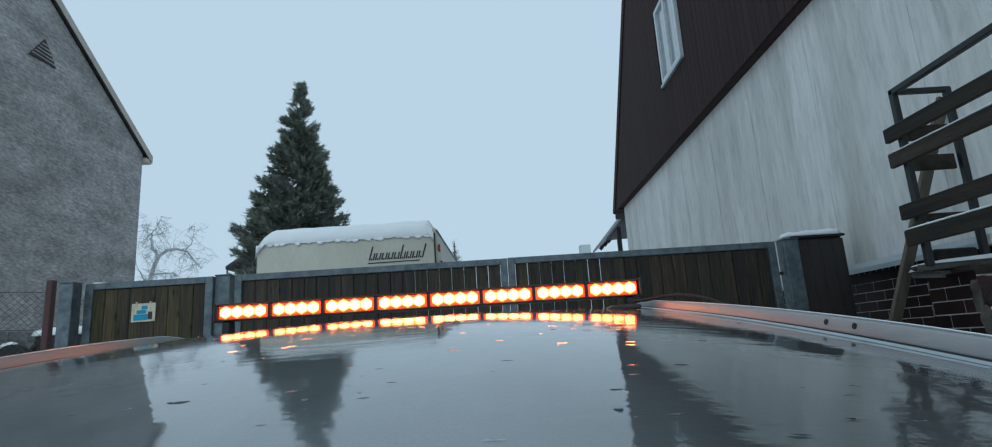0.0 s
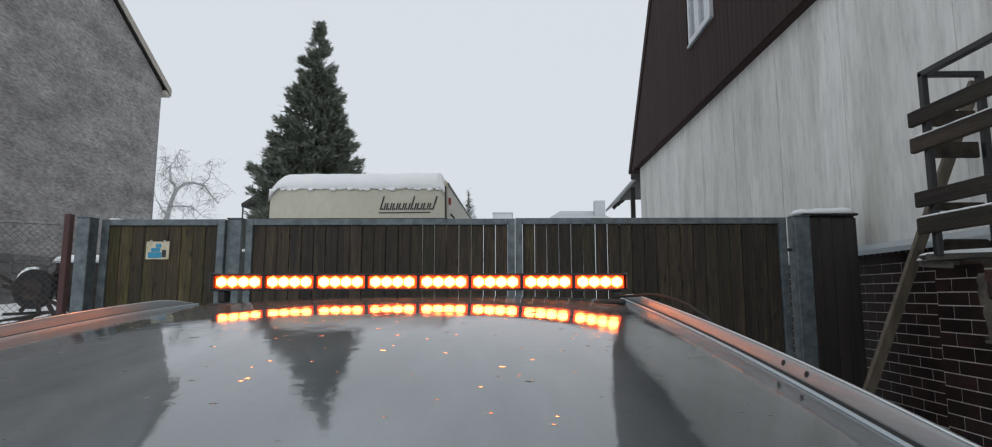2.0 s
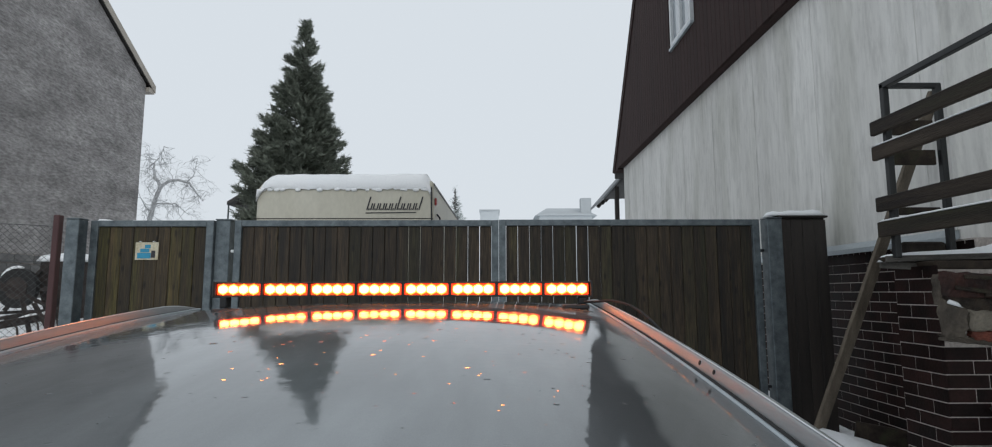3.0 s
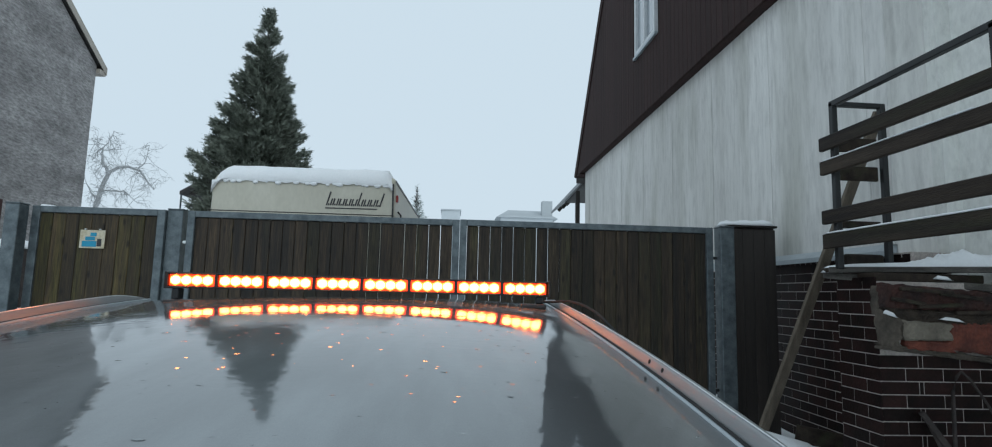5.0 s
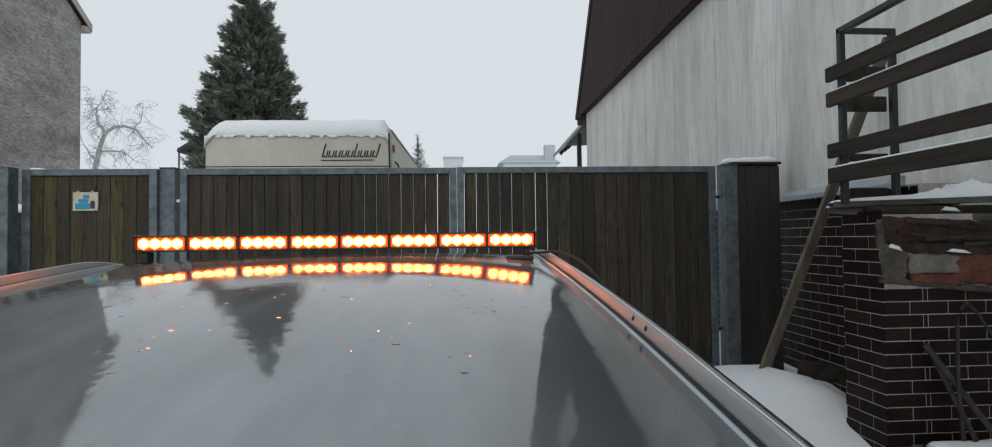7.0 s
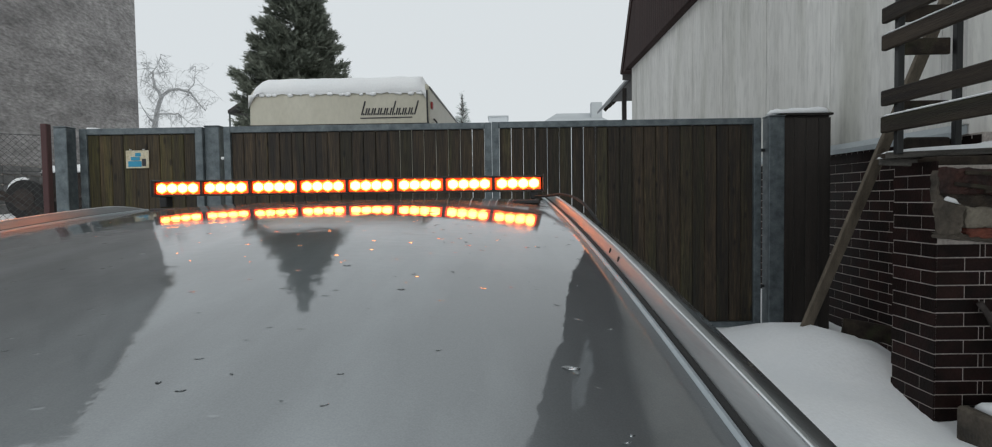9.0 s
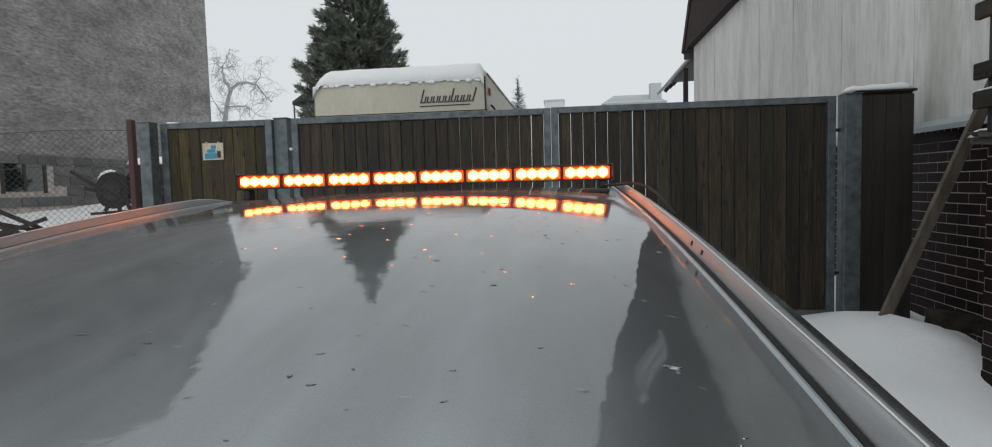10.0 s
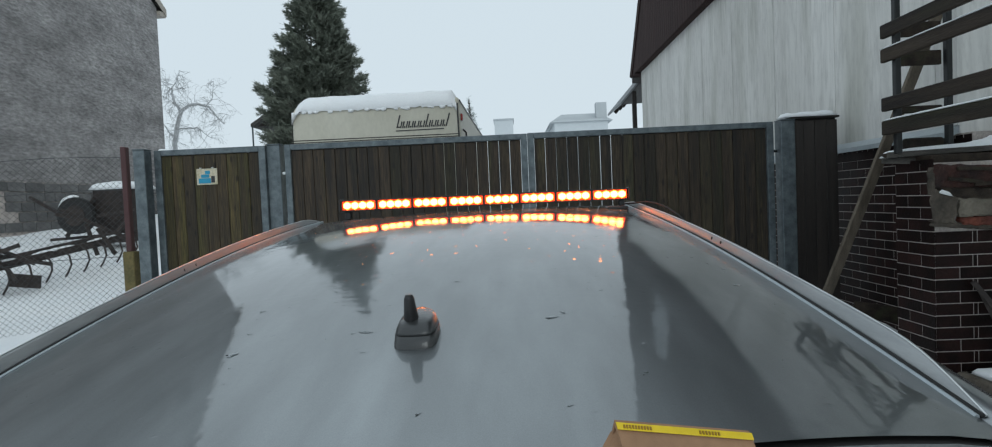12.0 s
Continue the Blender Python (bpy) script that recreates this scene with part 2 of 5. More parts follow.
def knots(m):
    n, l = m.node_tree.nodes, m.node_tree.links
    b = n["Principled BSDF"]
    src = b.inputs["Base Color"].links[0].from_socket
    geo = n.new("ShaderNodeNewGeometry")
    mp = n.new("ShaderNodeMapping")
    mp.inputs["Scale"].default_value = (11.0, 1.0, 4.2)
    vo = n.new("ShaderNodeTexVoronoi")
    vo.inputs["Scale"].default_value = 1.0
    l.new(geo.outputs["Position"], mp.inputs["Vector"])
    l.new(mp.outputs[0], vo.inputs["Vector"])
    mr = n.new("ShaderNodeMapRange")
    mr.inputs[1].default_value, mr.inputs[2].default_value = 0.07, 0.19
    mr.inputs[3].default_value, mr.inputs[4].default_value = 0.22, 1.0
    l.new(vo.outputs["Distance"], mr.inputs[0])
    mx = n.new("ShaderNodeMix")
    mx.data_type, mx.blend_type = "RGBA", "MULTIPLY"
    mx.inputs[0].default_value = 1.0
    l.new(src, mx.inputs[6])
    l.new(mr.outputs[0], mx.inputs[7])
    l.new(mx.outputs[2], b.inputs["Base Color"])


def speckle(m, scale, low, high, at=0.45, wide=0.2, stretch=(1, 1, 1)):
    """Fine mottling over a surface: soot, algae and pitting."""
    n, l = m.node_tree.nodes, m.node_tree.links
    b = n["Principled BSDF"]
    src = b.inputs["Base Color"].links[0].from_socket
    geo = n.new("ShaderNodeNewGeometry")
    mp = n.new("ShaderNodeMapping")
    mp.inputs["Scale"].default_value = stretch
    tex = n.new("ShaderNodeTexNoise")
    tex.inputs["Scale"].default_value, tex.inputs["Detail"].default_value, tex.inputs["Roughness"].default_value = scale, 8.0, 0.7
    l.new(geo.outputs["Position"], mp.inputs["Vector"])
    l.new(mp.outputs[0], tex.inputs["Vector"])
    mr = n.new("ShaderNodeMapRange")
    mr.inputs[1].default_value, mr.inputs[2].default_value = at, at + wide
    mr.inputs[3].default_value, mr.inputs[4].default_value = high, low
    l.new(tex.outputs[0], mr.inputs[0])
    mx = n.new("ShaderNodeMix")
    mx.data_type, mx.blend_type = "RGBA", "MULTIPLY"
    mx.inputs[0].default_value = 1.0
    l.new(src, mx.inputs[6])
    l.new(mr.outputs[0], mx.inputs[7])
    l.new(mx.outputs[2], b.inputs["Base Color"])


LACQUER = wet_paint()
SNOW = mat("snow", (0.84, 0.86, 0.88), (0.90, 0.905, 0.91), 1.5, 0.8, 0.1, 0, 0.30, 45.0, fvar=0.03, bumpd=0.008)
ZINC = mat("galvanised_steel", (0.082, 0.099, 0.108), (0.165, 0.190, 0.202), 14.0, 0.5, 0.12, 0.55, 0.06, 70.0, fvar=0.14)
PLANK = mat("weathered_plank", (0.009, 0.0062, 0.0036), (0.052, 0.035, 0.019), 1.6, 0.7, 0.12, 0, 0.7, 15.0, (9, 9, 0.5), 0.40, 0.62,
            (0.034, 0.031, 0.012), 0.7, 0.50, 0.2)
PLANK_MOSS = mat("mossy_plank", (0.017, 0.0125, 0.006), (0.062, 0.043, 0.020), 1.6, 0.75, 0.12, 0, 0.6, 15.0, (9, 9, 0.5), 0.3, 0.35,
                 (0.052, 0.044, 0.010), 0.55, 0.50, 0.2)
for m in (PLANK, PLANK_MOSS):
    knots(m)
    speckle(m, 9.0, 0.50, 1.35, 0.40, 0.22, (9, 9, 0.45))
DARK_PLANK = mat("dark_stained_plank", (0.014, 0.011, 0.009), (0.036, 0.028, 0.023), 1.6, 0.65, 0.12, 0, 0.5, 26.0, (9, 9, 0.5), 0.25, 0.3)
RAIL_WOOD = mat("wet_dark_board", (0.014, 0.010, 0.008), (0.050, 0.038, 0.028), 1.4, 0.7, 0.15, 0, 0.5, 22.0, (12, 0.7, 12), 0.2, 0.35,
                (0.034, 0.038, 0.018), 0.5, 0.56, 0.2, spec=0.25)
PROP_WOOD = mat("old_grey_board", (0.075, 0.060, 0.044), (0.16, 0.132, 0.098), 1.6, 0.75, 0.1, 0, 0.5, 24.0, (10, 10, 0.8), 0.1, 0.3)
BLACK_STEEL = plain("black_painted_steel", (0.020, 0.021, 0.022), 0.45, 0.2)
PANEL = mat("streaked_white_panel", (0.58, 0.57, 0.545), (0.72, 0.71, 0.685), 1.0, 0.75, 0.1, 0, 0.06, 14.0, (1.5, 1.5, 0.10), 0.0, 0.09,
            (0.36, 0.36, 0.315), 1.2, 0.50, 0.34, detail=2.5, c3stretch=(1.3, 1.3, 0.28))
PLASTER = mat("pale_wall_plaster", (0.70, 0.70, 0.665), (0.80, 0.80, 0.765), 1.2, 0.8, 0.08, 0, 0.15, 30.0, (1, 1, 0.5), 0, 0.08, (0.50, 0.51, 0.45), 1.6, 0.60, 0.25)
CLAD = mat("brown_cladding", (0.031, 0.0195, 0.018), (0.046, 0.028, 0.0265), 1.2, 0.8, 0.08, 0, 0.25, 24.0, (9, 9, 0.4), 0.08, 0.2, spec=0.15)
speckle(PANEL, 17.0, 0.86, 1.04, 0.46, 0.2, (1, 1, 0.22))
speckle(PLASTER, 11.0, 0.86, 1.03, 0.5, 0.2, (1, 1, 0.6))
BRICK = mat("dark_glazed_brick", (0.0065, 0.0036, 0.0032), (0.021, 0.0092, 0.0080), 7.0, 0.6, 0.12, 0, 0.25, 60.0, rnd=0.45, fvar=0.3, spec=0.16)
MORTAR = mat("pale_mortar", (0.34, 0.30, 0.275), (0.52, 0.465, 0.43), 6.0, 0.85, 0.08, 0, 0.4, 90.0)
RED_BRICK = mat("broken_red_brick", (0.075, 0.021, 0.014), (0.165, 0.048, 0.029), 9.0, 0.85, 0.1, 0, 0.8, 45.0, fvar=0.3)
CONCRETE = mat("crumbling_concrete", (0.040, 0.033, 0.026), (0.120, 0.100, 0.078), 7.0, 0.88, 0.08, 0, 0.9, 40.0, fvar=0.25)
PALE_STONE = mat("pale_broken_concrete", (0.125, 0.108, 0.084), (0.215, 0.190, 0.150), 8.0, 0.9, 0.06, 0, 0.8, 45.0, fvar=0.2)
DARK_RED = mat("dark_red_brick", (0.016, 0.009, 0.008), (0.060, 0.024, 0.018), 9.0, 0.85, 0.1, 0, 0.8, 40.0, fvar=0.3)
GREY_BOARD = mat("weathered_grey_board", (0.035, 0.032, 0.028), (0.115, 0.105, 0.092), 1.6, 0.8, 0.1, 0, 0.6, 22.0, (1.2, 10, 14), 0.1, 0.35)
METAL_SILL = mat("grey_sheet_metal", (0.34, 0.38, 0.41), (0.44, 0.48, 0.50), 3.0, 0.42, 0.12, 0.4, 0.05, 40.0, fvar=0.08)
# house render: base greys lightened and neutral to carry the fog's haze
RENDER = mat("rough_grey_render", (0.190, 0.182, 0.180), (0.318, 0.306, 0.302), 0.9, 0.92, 0.05, 0, 1.0, 11.0, (0.65, 0.65, 1.7), 0, 0.34,
             (0.36, 0.35, 0.335), 0.35, 0.58, 0.18, bumpd=0.05)
speckle(RENDER, 3.2, 0.80, 1.14, 0.42, 0.2, (0.7, 0.7, 1.5))
PLINTH = mat("plinth_stone", (0.085, 0.084, 0.083), (0.155, 0.152, 0.15), 2.5, 0.9, 0.06, 0, 0.6, 18.0, rnd=0.18, fvar=0.15)
FASCIA = mat("fascia_board", (0.30, 0.27, 0.235), (0.38, 0.345, 0.30), 3.0, 0.7, 0.1, 0, 0.1, 40.0)
TILE = mat("dark_roof_tile", (0.05, 0.047, 0.046), (0.085, 0.080, 0.078), 3.0, 0.7, 0.1, 0, 0.3, 20.0)
CREAM = mat("cream_caravan_skin", (0.50, 0.475, 0.385), (0.60, 0.575, 0.485), 1.6, 0.45, 0.1, 0, 0.08, 30.0, (1, 1, 0.5), fvar=0.06)
BLACK = plain("black_plastic", (0.012, 0.012, 0.013), 0.42)
RUBBER = plain("rubber", (0.016, 0.016, 0.016), 0.8)
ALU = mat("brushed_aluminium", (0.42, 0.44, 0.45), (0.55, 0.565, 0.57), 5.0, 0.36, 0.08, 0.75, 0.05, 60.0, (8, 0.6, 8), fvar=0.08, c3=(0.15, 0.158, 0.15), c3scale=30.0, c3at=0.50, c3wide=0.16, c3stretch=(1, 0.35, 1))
# bright metal that draws the highlight along the rails' edge
RAIL_GLINT = plain("rail_glint_aluminium", (0.80, 0.82, 0.83), 0.30, 0.6)
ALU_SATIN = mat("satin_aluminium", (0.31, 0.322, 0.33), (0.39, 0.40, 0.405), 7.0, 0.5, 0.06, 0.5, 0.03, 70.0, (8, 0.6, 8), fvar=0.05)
ANTENNA = plain("grey_antenna_plastic", (0.034, 0.036, 0.037), 0.28, coat=0.3)
DARK_GLASS = glass("dark_glass", (0.010, 0.012, 0.014))
WHITE_FRAME = plain("white_window_frame", (0.62, 0.64, 0.65), 0.4)
WATER = glass("water_drop", (0.92, 0.94, 0.95), 0.0)
WATER.node_tree.nodes["Principled BSDF"].inputs["Transmission Weight"].default_value = 1.0
WATER.node_tree.nodes["Principled BSDF"].inputs["IOR"].default_value = 1.33
WATER.node_tree.nodes["Principled BSDF"].inputs["Coat Weight"].default_value = 0.0
LED_GLOW = glow("amber_led", (1.0, 0.26, 0.050), 20.0)
# reflectors and plates emit too, standing in for the LEDs' bloom and halo
LED_CUP = glow("amber_reflector", (1.0, 0.16, 0.016), 5.0)
LED_PLATE = glow("amber_halo_plate", (1.0, 0.05, 0.006), 1.9)
RUST = mat("rusty_iron", (0.026, 0.022, 0.021), (0.060, 0.047, 0.042), 9.0, 0.8, 0.1, 0.2, 0.5, 60.0)
RED_POST = plain("red_brown_paint", (0.062, 0.022, 0.022), 0.55)
MOSS_POST = mat("mossy_post", (0.085, 0.075, 0.028), (0.16, 0.125, 0.05), 5.0, 0.85, 0.1, 0, 0.4, 40.0)
WIRE = plain("dull_wire", (0.07, 0.073, 0.074), 0.55, 0.4)
# leaf colours lifted to stand in for fog haze over the tree
HAZED_LEAF = mat("haze_lifted_conifer", (0.120, 0.139, 0.108), (0.210, 0.232, 0.188), 5.0, 0.65, 0.1, 0, 0.2, 40.0, fvar=0.35, c3=(0.19, 0.18, 0.155), c3scale=2.2, c3at=0.62)
BARK = mat("bark", (0.055, 0.048, 0.042), (0.11, 0.10, 0.09), 6.0, 0.9, 0.05, 0, 0.7, 30.0)
# bark and far materials: fog haze put into the pale base colours
HAZED_BARK = mat("fog_paled_bark", (0.40, 0.405, 0.41), (0.54, 0.55, 0.56), 6.0, 0.9, 0.05, 0, 0.3, 30.0)
FAR_WALL = mat("fog_paled_wall", (0.54, 0.57, 0.59), (0.60, 0.63, 0.65), 0.3, 0.95, 0.03, 0, 0, 3.0, fvar=0.03, spec=0.1)
FAR_ROOF = mat("fog_paled_roof", (0.44, 0.465, 0.48), (0.49, 0.515, 0.53), 0.4, 0.95, 0.03, 0, 0, 3.0, fvar=0.03, spec=0.1)
FAR_LEAF = mat("fog_paled_conifer", (0.44, 0.48, 0.47), (0.56, 0.60, 0.59), 0.8, 0.95, 0.03, 0, 0, 5.0, fvar=0.12, spec=0.1)
CARD = mat("brown_cardboard", (0.27, 0.155, 0.085), (0.33, 0.195, 0.11), 14.0, 0.85, 0.06, 0, 0.15, 120.0, fvar=0.08)
YELLOW = plain("yellow_tape", (0.72, 0.52, 0.01), 0.35)
TAPE_INK = plain("ochre_print", (0.30, 0.17, 0.01), 0.5)
INK = plain("dark_print", (0.03, 0.03, 0.035), 0.6)
SIGN_PAPER = mat("sun_bleached_sign", (0.42, 0.36, 0.22), (0.58, 0.54, 0.44), 9.0, 0.6, 0.1, 0, 0.1, 60.0)
SIGN_BLUE = plain("sign_blue", (0.03, 0.26, 0.42), 0.5)
RED_LENS = plain("red_marker_lens", (0.30, 0.02, 0.015), 0.3)
WHITE_PLASTIC = plain("white_plastic", (0.70, 0.72, 0.72), 0.4)

# ---------------------------------------------------------------- ground
def axis(lo, hi, step, far):
    mid = list(np.arange(lo, hi + 1e-6, step))
    return [-v for v in far[::-1]] + mid + list(far)


gx, gy = axis(-15, 6, 0.25, (25, 40, 70, 120, 220, 400)), axis(-4, 20, 0.25, (25, 32, 45, 70, 120, 220, 400))
gx, gy = sorted(v for v in gx if v != -15.0), sorted(v for v in gy)


def snow_top(x, y):
    z = hz(x, y)
    if -15 < x < 7 and -5 < y < 21:
        z += 0.022 * fbm(x, y, 0, 1.3) + 0.008 * fbm(x, y, 3, 5.0)
        z += 0.22 * math.exp(-((x - 2.40) / 0.55) ** 2 - ((y - 4.30) / 0.42) ** 2)
        z += 0.13 * math.exp(-((x - 2.0) / 0.6) ** 2 - ((y - 3.4) / 0.9) ** 2)
        z += 0.20 * math.exp(-((x - 2.62) / 0.34) ** 2 - ((y - 3.86) / 0.28) ** 2)
        z -= 0.08 * math.exp(-((x - 2.75) / 0.25) ** 2 - ((y - 3.05) / 0.25) ** 2)
        z += 0.018 * fbm(x, y, 9, 2.6)
    return z


bm = bmesh.new()
gv = [[bm.verts.new((x, y, snow_top(x, y))) for x in gx] for y in gy]
for r, s in zip(gv, gv[1:]):
    for k in range(len(gx) - 1):
        bm.faces.new((r[k], r[k + 1], s[k + 1], s[k]))
solid("ground", bm, SNOW, "snow-covered sloping ground of a yard", "ground", kind="structure", smooth=True)


def snow_cap(x0, x1, y0, y1, z, h, parent_label, seed, edge=0.05, tilt=0.0):
    """A soft slab of snow lying on a flat top."""
    b = bmesh.new()
    nx, ny = max(4, min(40, int((x1 - x0) / 0.04))), max(4, min(40, int((y1 - y0) / 0.04)))
    grid = []
    for j in range(ny + 1):
        row = []
        for i in range(nx + 1):
            x, y = x0 + (x1 - x0) * i / nx, y0 + (y1 - y0) * j / ny
            d = min(x - x0, x1 - x, y - y0, y1 - y)
            k = min(1.0, d / edge)
            hh = h * math.sqrt(max(0.0, 1 - (1 - k) ** 2)) * (1 + 0.30 * fbm(x + seed, y, 1, 7.0))
            row.append(b.verts.new((x, y, z + hh + tilt * (x - x0))))
        grid.append(row)
    for r, s in zip(grid, grid[1:]):
        for i in range(nx):
            b.faces.new((r[i], r[i + 1], s[i + 1], s[i]))
    ring = grid[0] + [r[-1] for r in grid[1:-1]] + grid[-1][::-1] + [r[0] for r in grid[-2:0:-1]]
    b.faces.new(ring[::-1])
    return solid("snow_cap", b, SNOW, "soft white cap of snow on " + parent_label, "snow", smooth=True)


# ---------------------------------------------------------------- right-hand building
WX = 3.2
bm = bmesh.new()
bx(bm, WX, WX + 0.30, 3.55, 13.46, 1.93, 4.58)
solid("wall_east", bm, PANEL, "white panel wall streaked with grey weather stains", "wall", kind="structure")
bm = bmesh.new()
bx(bm, 3.62, 3.92, -6.0, 3.55, 0.0, 6.2)
bx(bm, WX + 0.30, 3.92, 3.45, 3.55, 0.0, 6.2)
solid("wall_east_recess", bm, PLASTER, "recessed white rendered wall behind the wooden landing", "wall", kind="structure")
bm = bmesh.new()
bx(bm, WX + 0.30, 9.0, 13.16, 13.46, 0.0, 4.6)
bx(bm, 3.92, 9.0, -6.3, -6.0, 0.0, 6.2)
bx(bm, 9.0, 9.3, -6.3, 13.46, 0.0, 6.2)
solid("wall_east_back", bm, PANEL, "plain outer walls closing the white building", "wall", kind="structure")
# vertical cover strips over the panel joints
for y in (3.57, 3.80, 5.17, 6.48, 7.80, 9.1, 10.4, 11.7, 13.0):
    w = 0.035 if y < 3.6 else 0.012
    solid("trim", box(WX - (0.03 if y < 3.6 else 0.006), WX - 0.001, y - w, y + w, 1.99, 4.57, bevel=0.002), PANEL,
          "narrow vertical strip covering a panel joint", "trim", "panel strips", "structure")
# sheet-metal drip sill
bm = bmesh.new()
loft(bm, [[(WX - 0.001, y, 2.00), (WX - 0.075, y, 1.945), (WX - 0.080, y, 1.905), (WX - 0.070, y, 1.905), (WX - 0.001, y, 1.935)] for y in (3.56, 13.4)])
solid("trim", bm, METAL_SILL, "grey sheet-metal drip sill above the brick base", "sill", kind="structure")
# gable clad in dark boards, verge and roof
GX, GB, SL = 3.06, 4.56, 1.28
TIP, RIDGE = 14.0, 6.6
ridge_z = 4.60 + (TIP - RIDGE) * SL
bm = bmesh.new()
pts = [(13.40, GB), (RIDGE, GB + (13.4 - RIDGE) * SL), (-0.2, GB)]
loft(bm, [[(x, y, z) for y, z in pts] for x in (GX + 0.03, WX + 0.28)])
solid("gable_wall", bm, CLAD, "dark brown gable wall above the white panels", "wall", kind="structure")
gable = thing("gable_cladding", (GX, 6.6, GB), "dark brown vertical board cladding of the gable", "cladding", kind="structure")
for i in range(80):
    y = 13.97 - 0.145 * i
    if y < 2.4:
        break
    top = 4.50 + (TIP - y) * SL if y > RIDGE else 4.50 + (y + 0.8) * SL
    if 8.0 < y < 9.25:
        for z0, z1 in ((GB, 5.62), (7.06, top)):
            if z1 > z0:
                part("board", box(GX, GX + 0.025, y - 0.141, y, z0, z1, bevel=0.004), CLAD, gable)
    elif top > GB + 0.03:
        part("board", box(GX, GX + 0.025, y - 0.141, y, GB, top, bevel=0.004), CLAD, gable)
roof = thing("roof_east", (3.0, 6.6, GB), "steep dark tiled roof with boarded verge and eaves", "roof", kind="structure")
for name, y0, y1 in (("slope", TIP, RIDGE), ("slope", -0.80, RIDGE)):
    bm = bmesh.new()
    z0, z1 = 4.40, 4.40 + abs(y0 - RIDGE) * SL
    loft(bm, [[(x, y0, z0), (x, y1, z1), (x, y1, z1 + 0.19), (x, y0, z0 + 0.19)] for x in (GX + 0.03, 9.5)])
    part(name, bm, TILE, roof)
bm = bmesh.new()
loft(bm, [[(x, TIP, 4.545), (x, 13.78, 4.545), (x, RIDGE, ridge_z - 0.30), (x, RIDGE, ridge_z), (x, TIP, 4.60)] for x in (GX - 0.022, GX - 0.002)])
part("barge_board", bm, CLAD, roof)
part("soffit", box(GX, 9.4, 13.47, TIP - 0.01, GB - 0.03, GB - 0.003), CLAD, roof)
win = thing("window_1", (GX, 8.55, 5.66), "white-framed gable window, panes coloured for the reflected sky", "window", kind="structure")
y0, y1, z0, z1 = 8.04, 9.04, 5.66, 7.02
for a in ((y0, y0 + .07, z0, z1), (y1 - .07, y1, z0, z1), (y0 + .07, y1 - .07, z0, z0 + .07), (y0 + .07, y1 - .07, z1 - .07, z1), (8.51, 8.57, z0 + .07, z1 - .07)):
    part("frame", box(GX - 0.03, GX + 0.05, *a, bevel=0.006), WHITE_FRAME, win)
# pale glass colour stands in for the sky's reflection
for a in ((y0 + .07, 8.51), (8.57, y1 - .07)):
    part("pane", box(GX + 0.015, GX + 0.023, *a, z0 + .07, z1 - .07), glass("pane_sky_reflection", (0.30, 0.33, 0.36), 0.03), win)
part("sill", box(GX - 0.045, GX + 0.02, y0 - .04, y1 + .04, z0 - 0.05, z0 - 0.004, bevel=0.005), METAL_SILL, win)
# lean-to roof behind the far corner
porch = thing("lean_to", (3.3, 14.6, 0.9), "small grey lean-to roof on a post behind the building", "lean-to")
bm = bmesh.new()
loft(bm, [[(2.80, y, 3.88), (3.75, y, 4.95), (3.75, y, 5.02), (2.80, y, 3.95)] for y in (14.0, 16.0)])
part("roof_sheet", bm, mat("weathered_sheet", (0.16, 0.17, 0.18), (0.26, 0.27, 0.28), 3, 0.7, rnd=0.1), porch)
part("post", box(3.10, 3.20, 14.05, 14.15, hz(3.1, 14.1) - 0.05, 4.22), DARK_PLANK, porch)
bm = bmesh.new()
loft(bm, [[(2.84, y, 3.90), (3.48, y, 4.62), (3.48, y, 3.92)] for y in (14.06, 14.09)])
part("gable_board", bm, mat("grey_board", (0.12, 0.12, 0.12), (0.2, 0.2, 0.2), 3, 0.8), porch)
for y in (14.12, 14.6, 15.2):
    part("rafter", beam(bmesh.new(), (2.86, y, 3.86), (3.72, y, 4.83), 0.06, 0.09), DARK_PLANK, porch)

# ---------------------------------------------------------------- landing with railing
deck = thing("wooden_landing", (2.9, 2.6, 1.75), "weathered wooden landing with dark board railing, snow on it", "landing")
EDGE0, EDGE1 = Vector((2.56, 3.39, 1.783)), Vector((3.60, 3.09, 1.800))
for i, x1 in enumerate((1.0, 0.86, 0.84)):
    o = Vector((0, 0.05 + 0.108 * i, 0.004 * (i % 2)))
    a, b = EDGE0 + o + Vector((0.16 * i, -0.046 * i, 0)), EDGE0.lerp(EDGE1, x1) + o
    part("deck_board", beam(bmesh.new(), a, b, 0.102, 0.030, 0.004), RAIL_WOOD, deck)
part("edge_board", beam(bmesh.new(), EDGE0 + Vector((0, -0.012, 0.002)), EDGE1 + Vector((0, -0.012, 0.002)), 0.020, 0.038, 0.004), GREY_BOARD, deck, "weathered grey edge board")
part("ledge_board", beam(bmesh.new(), (2.555, 3.43, 1.752), (3.60, 3.085, 1.672), 0.030, 0.046, 0.005), GREY_BOARD, deck, "sagging weathered ledge board")
part("bearer", box(2.74, 3.50, 3.20, 3.44, 1.712, 1.766, bevel=0.006), RAIL_WOOD, deck)
for x, y, z0, z1 in ((2.615, 3.345, 1.79, 2.935), (2.965, 3.345, 1.84, 2.935), (2.615, 2.13, 1.84, 2.935)):
    part("post", box(x - .02, x + .02, y - .02, y + .02, z0, z1, bevel=0.004), BLACK_STEEL, deck, "black square steel tube")
part("top_rail", box(2.595, 2.635, 2.11, 3.365, 2.905, 2.945, bevel=0.004), BLACK_STEEL, deck)
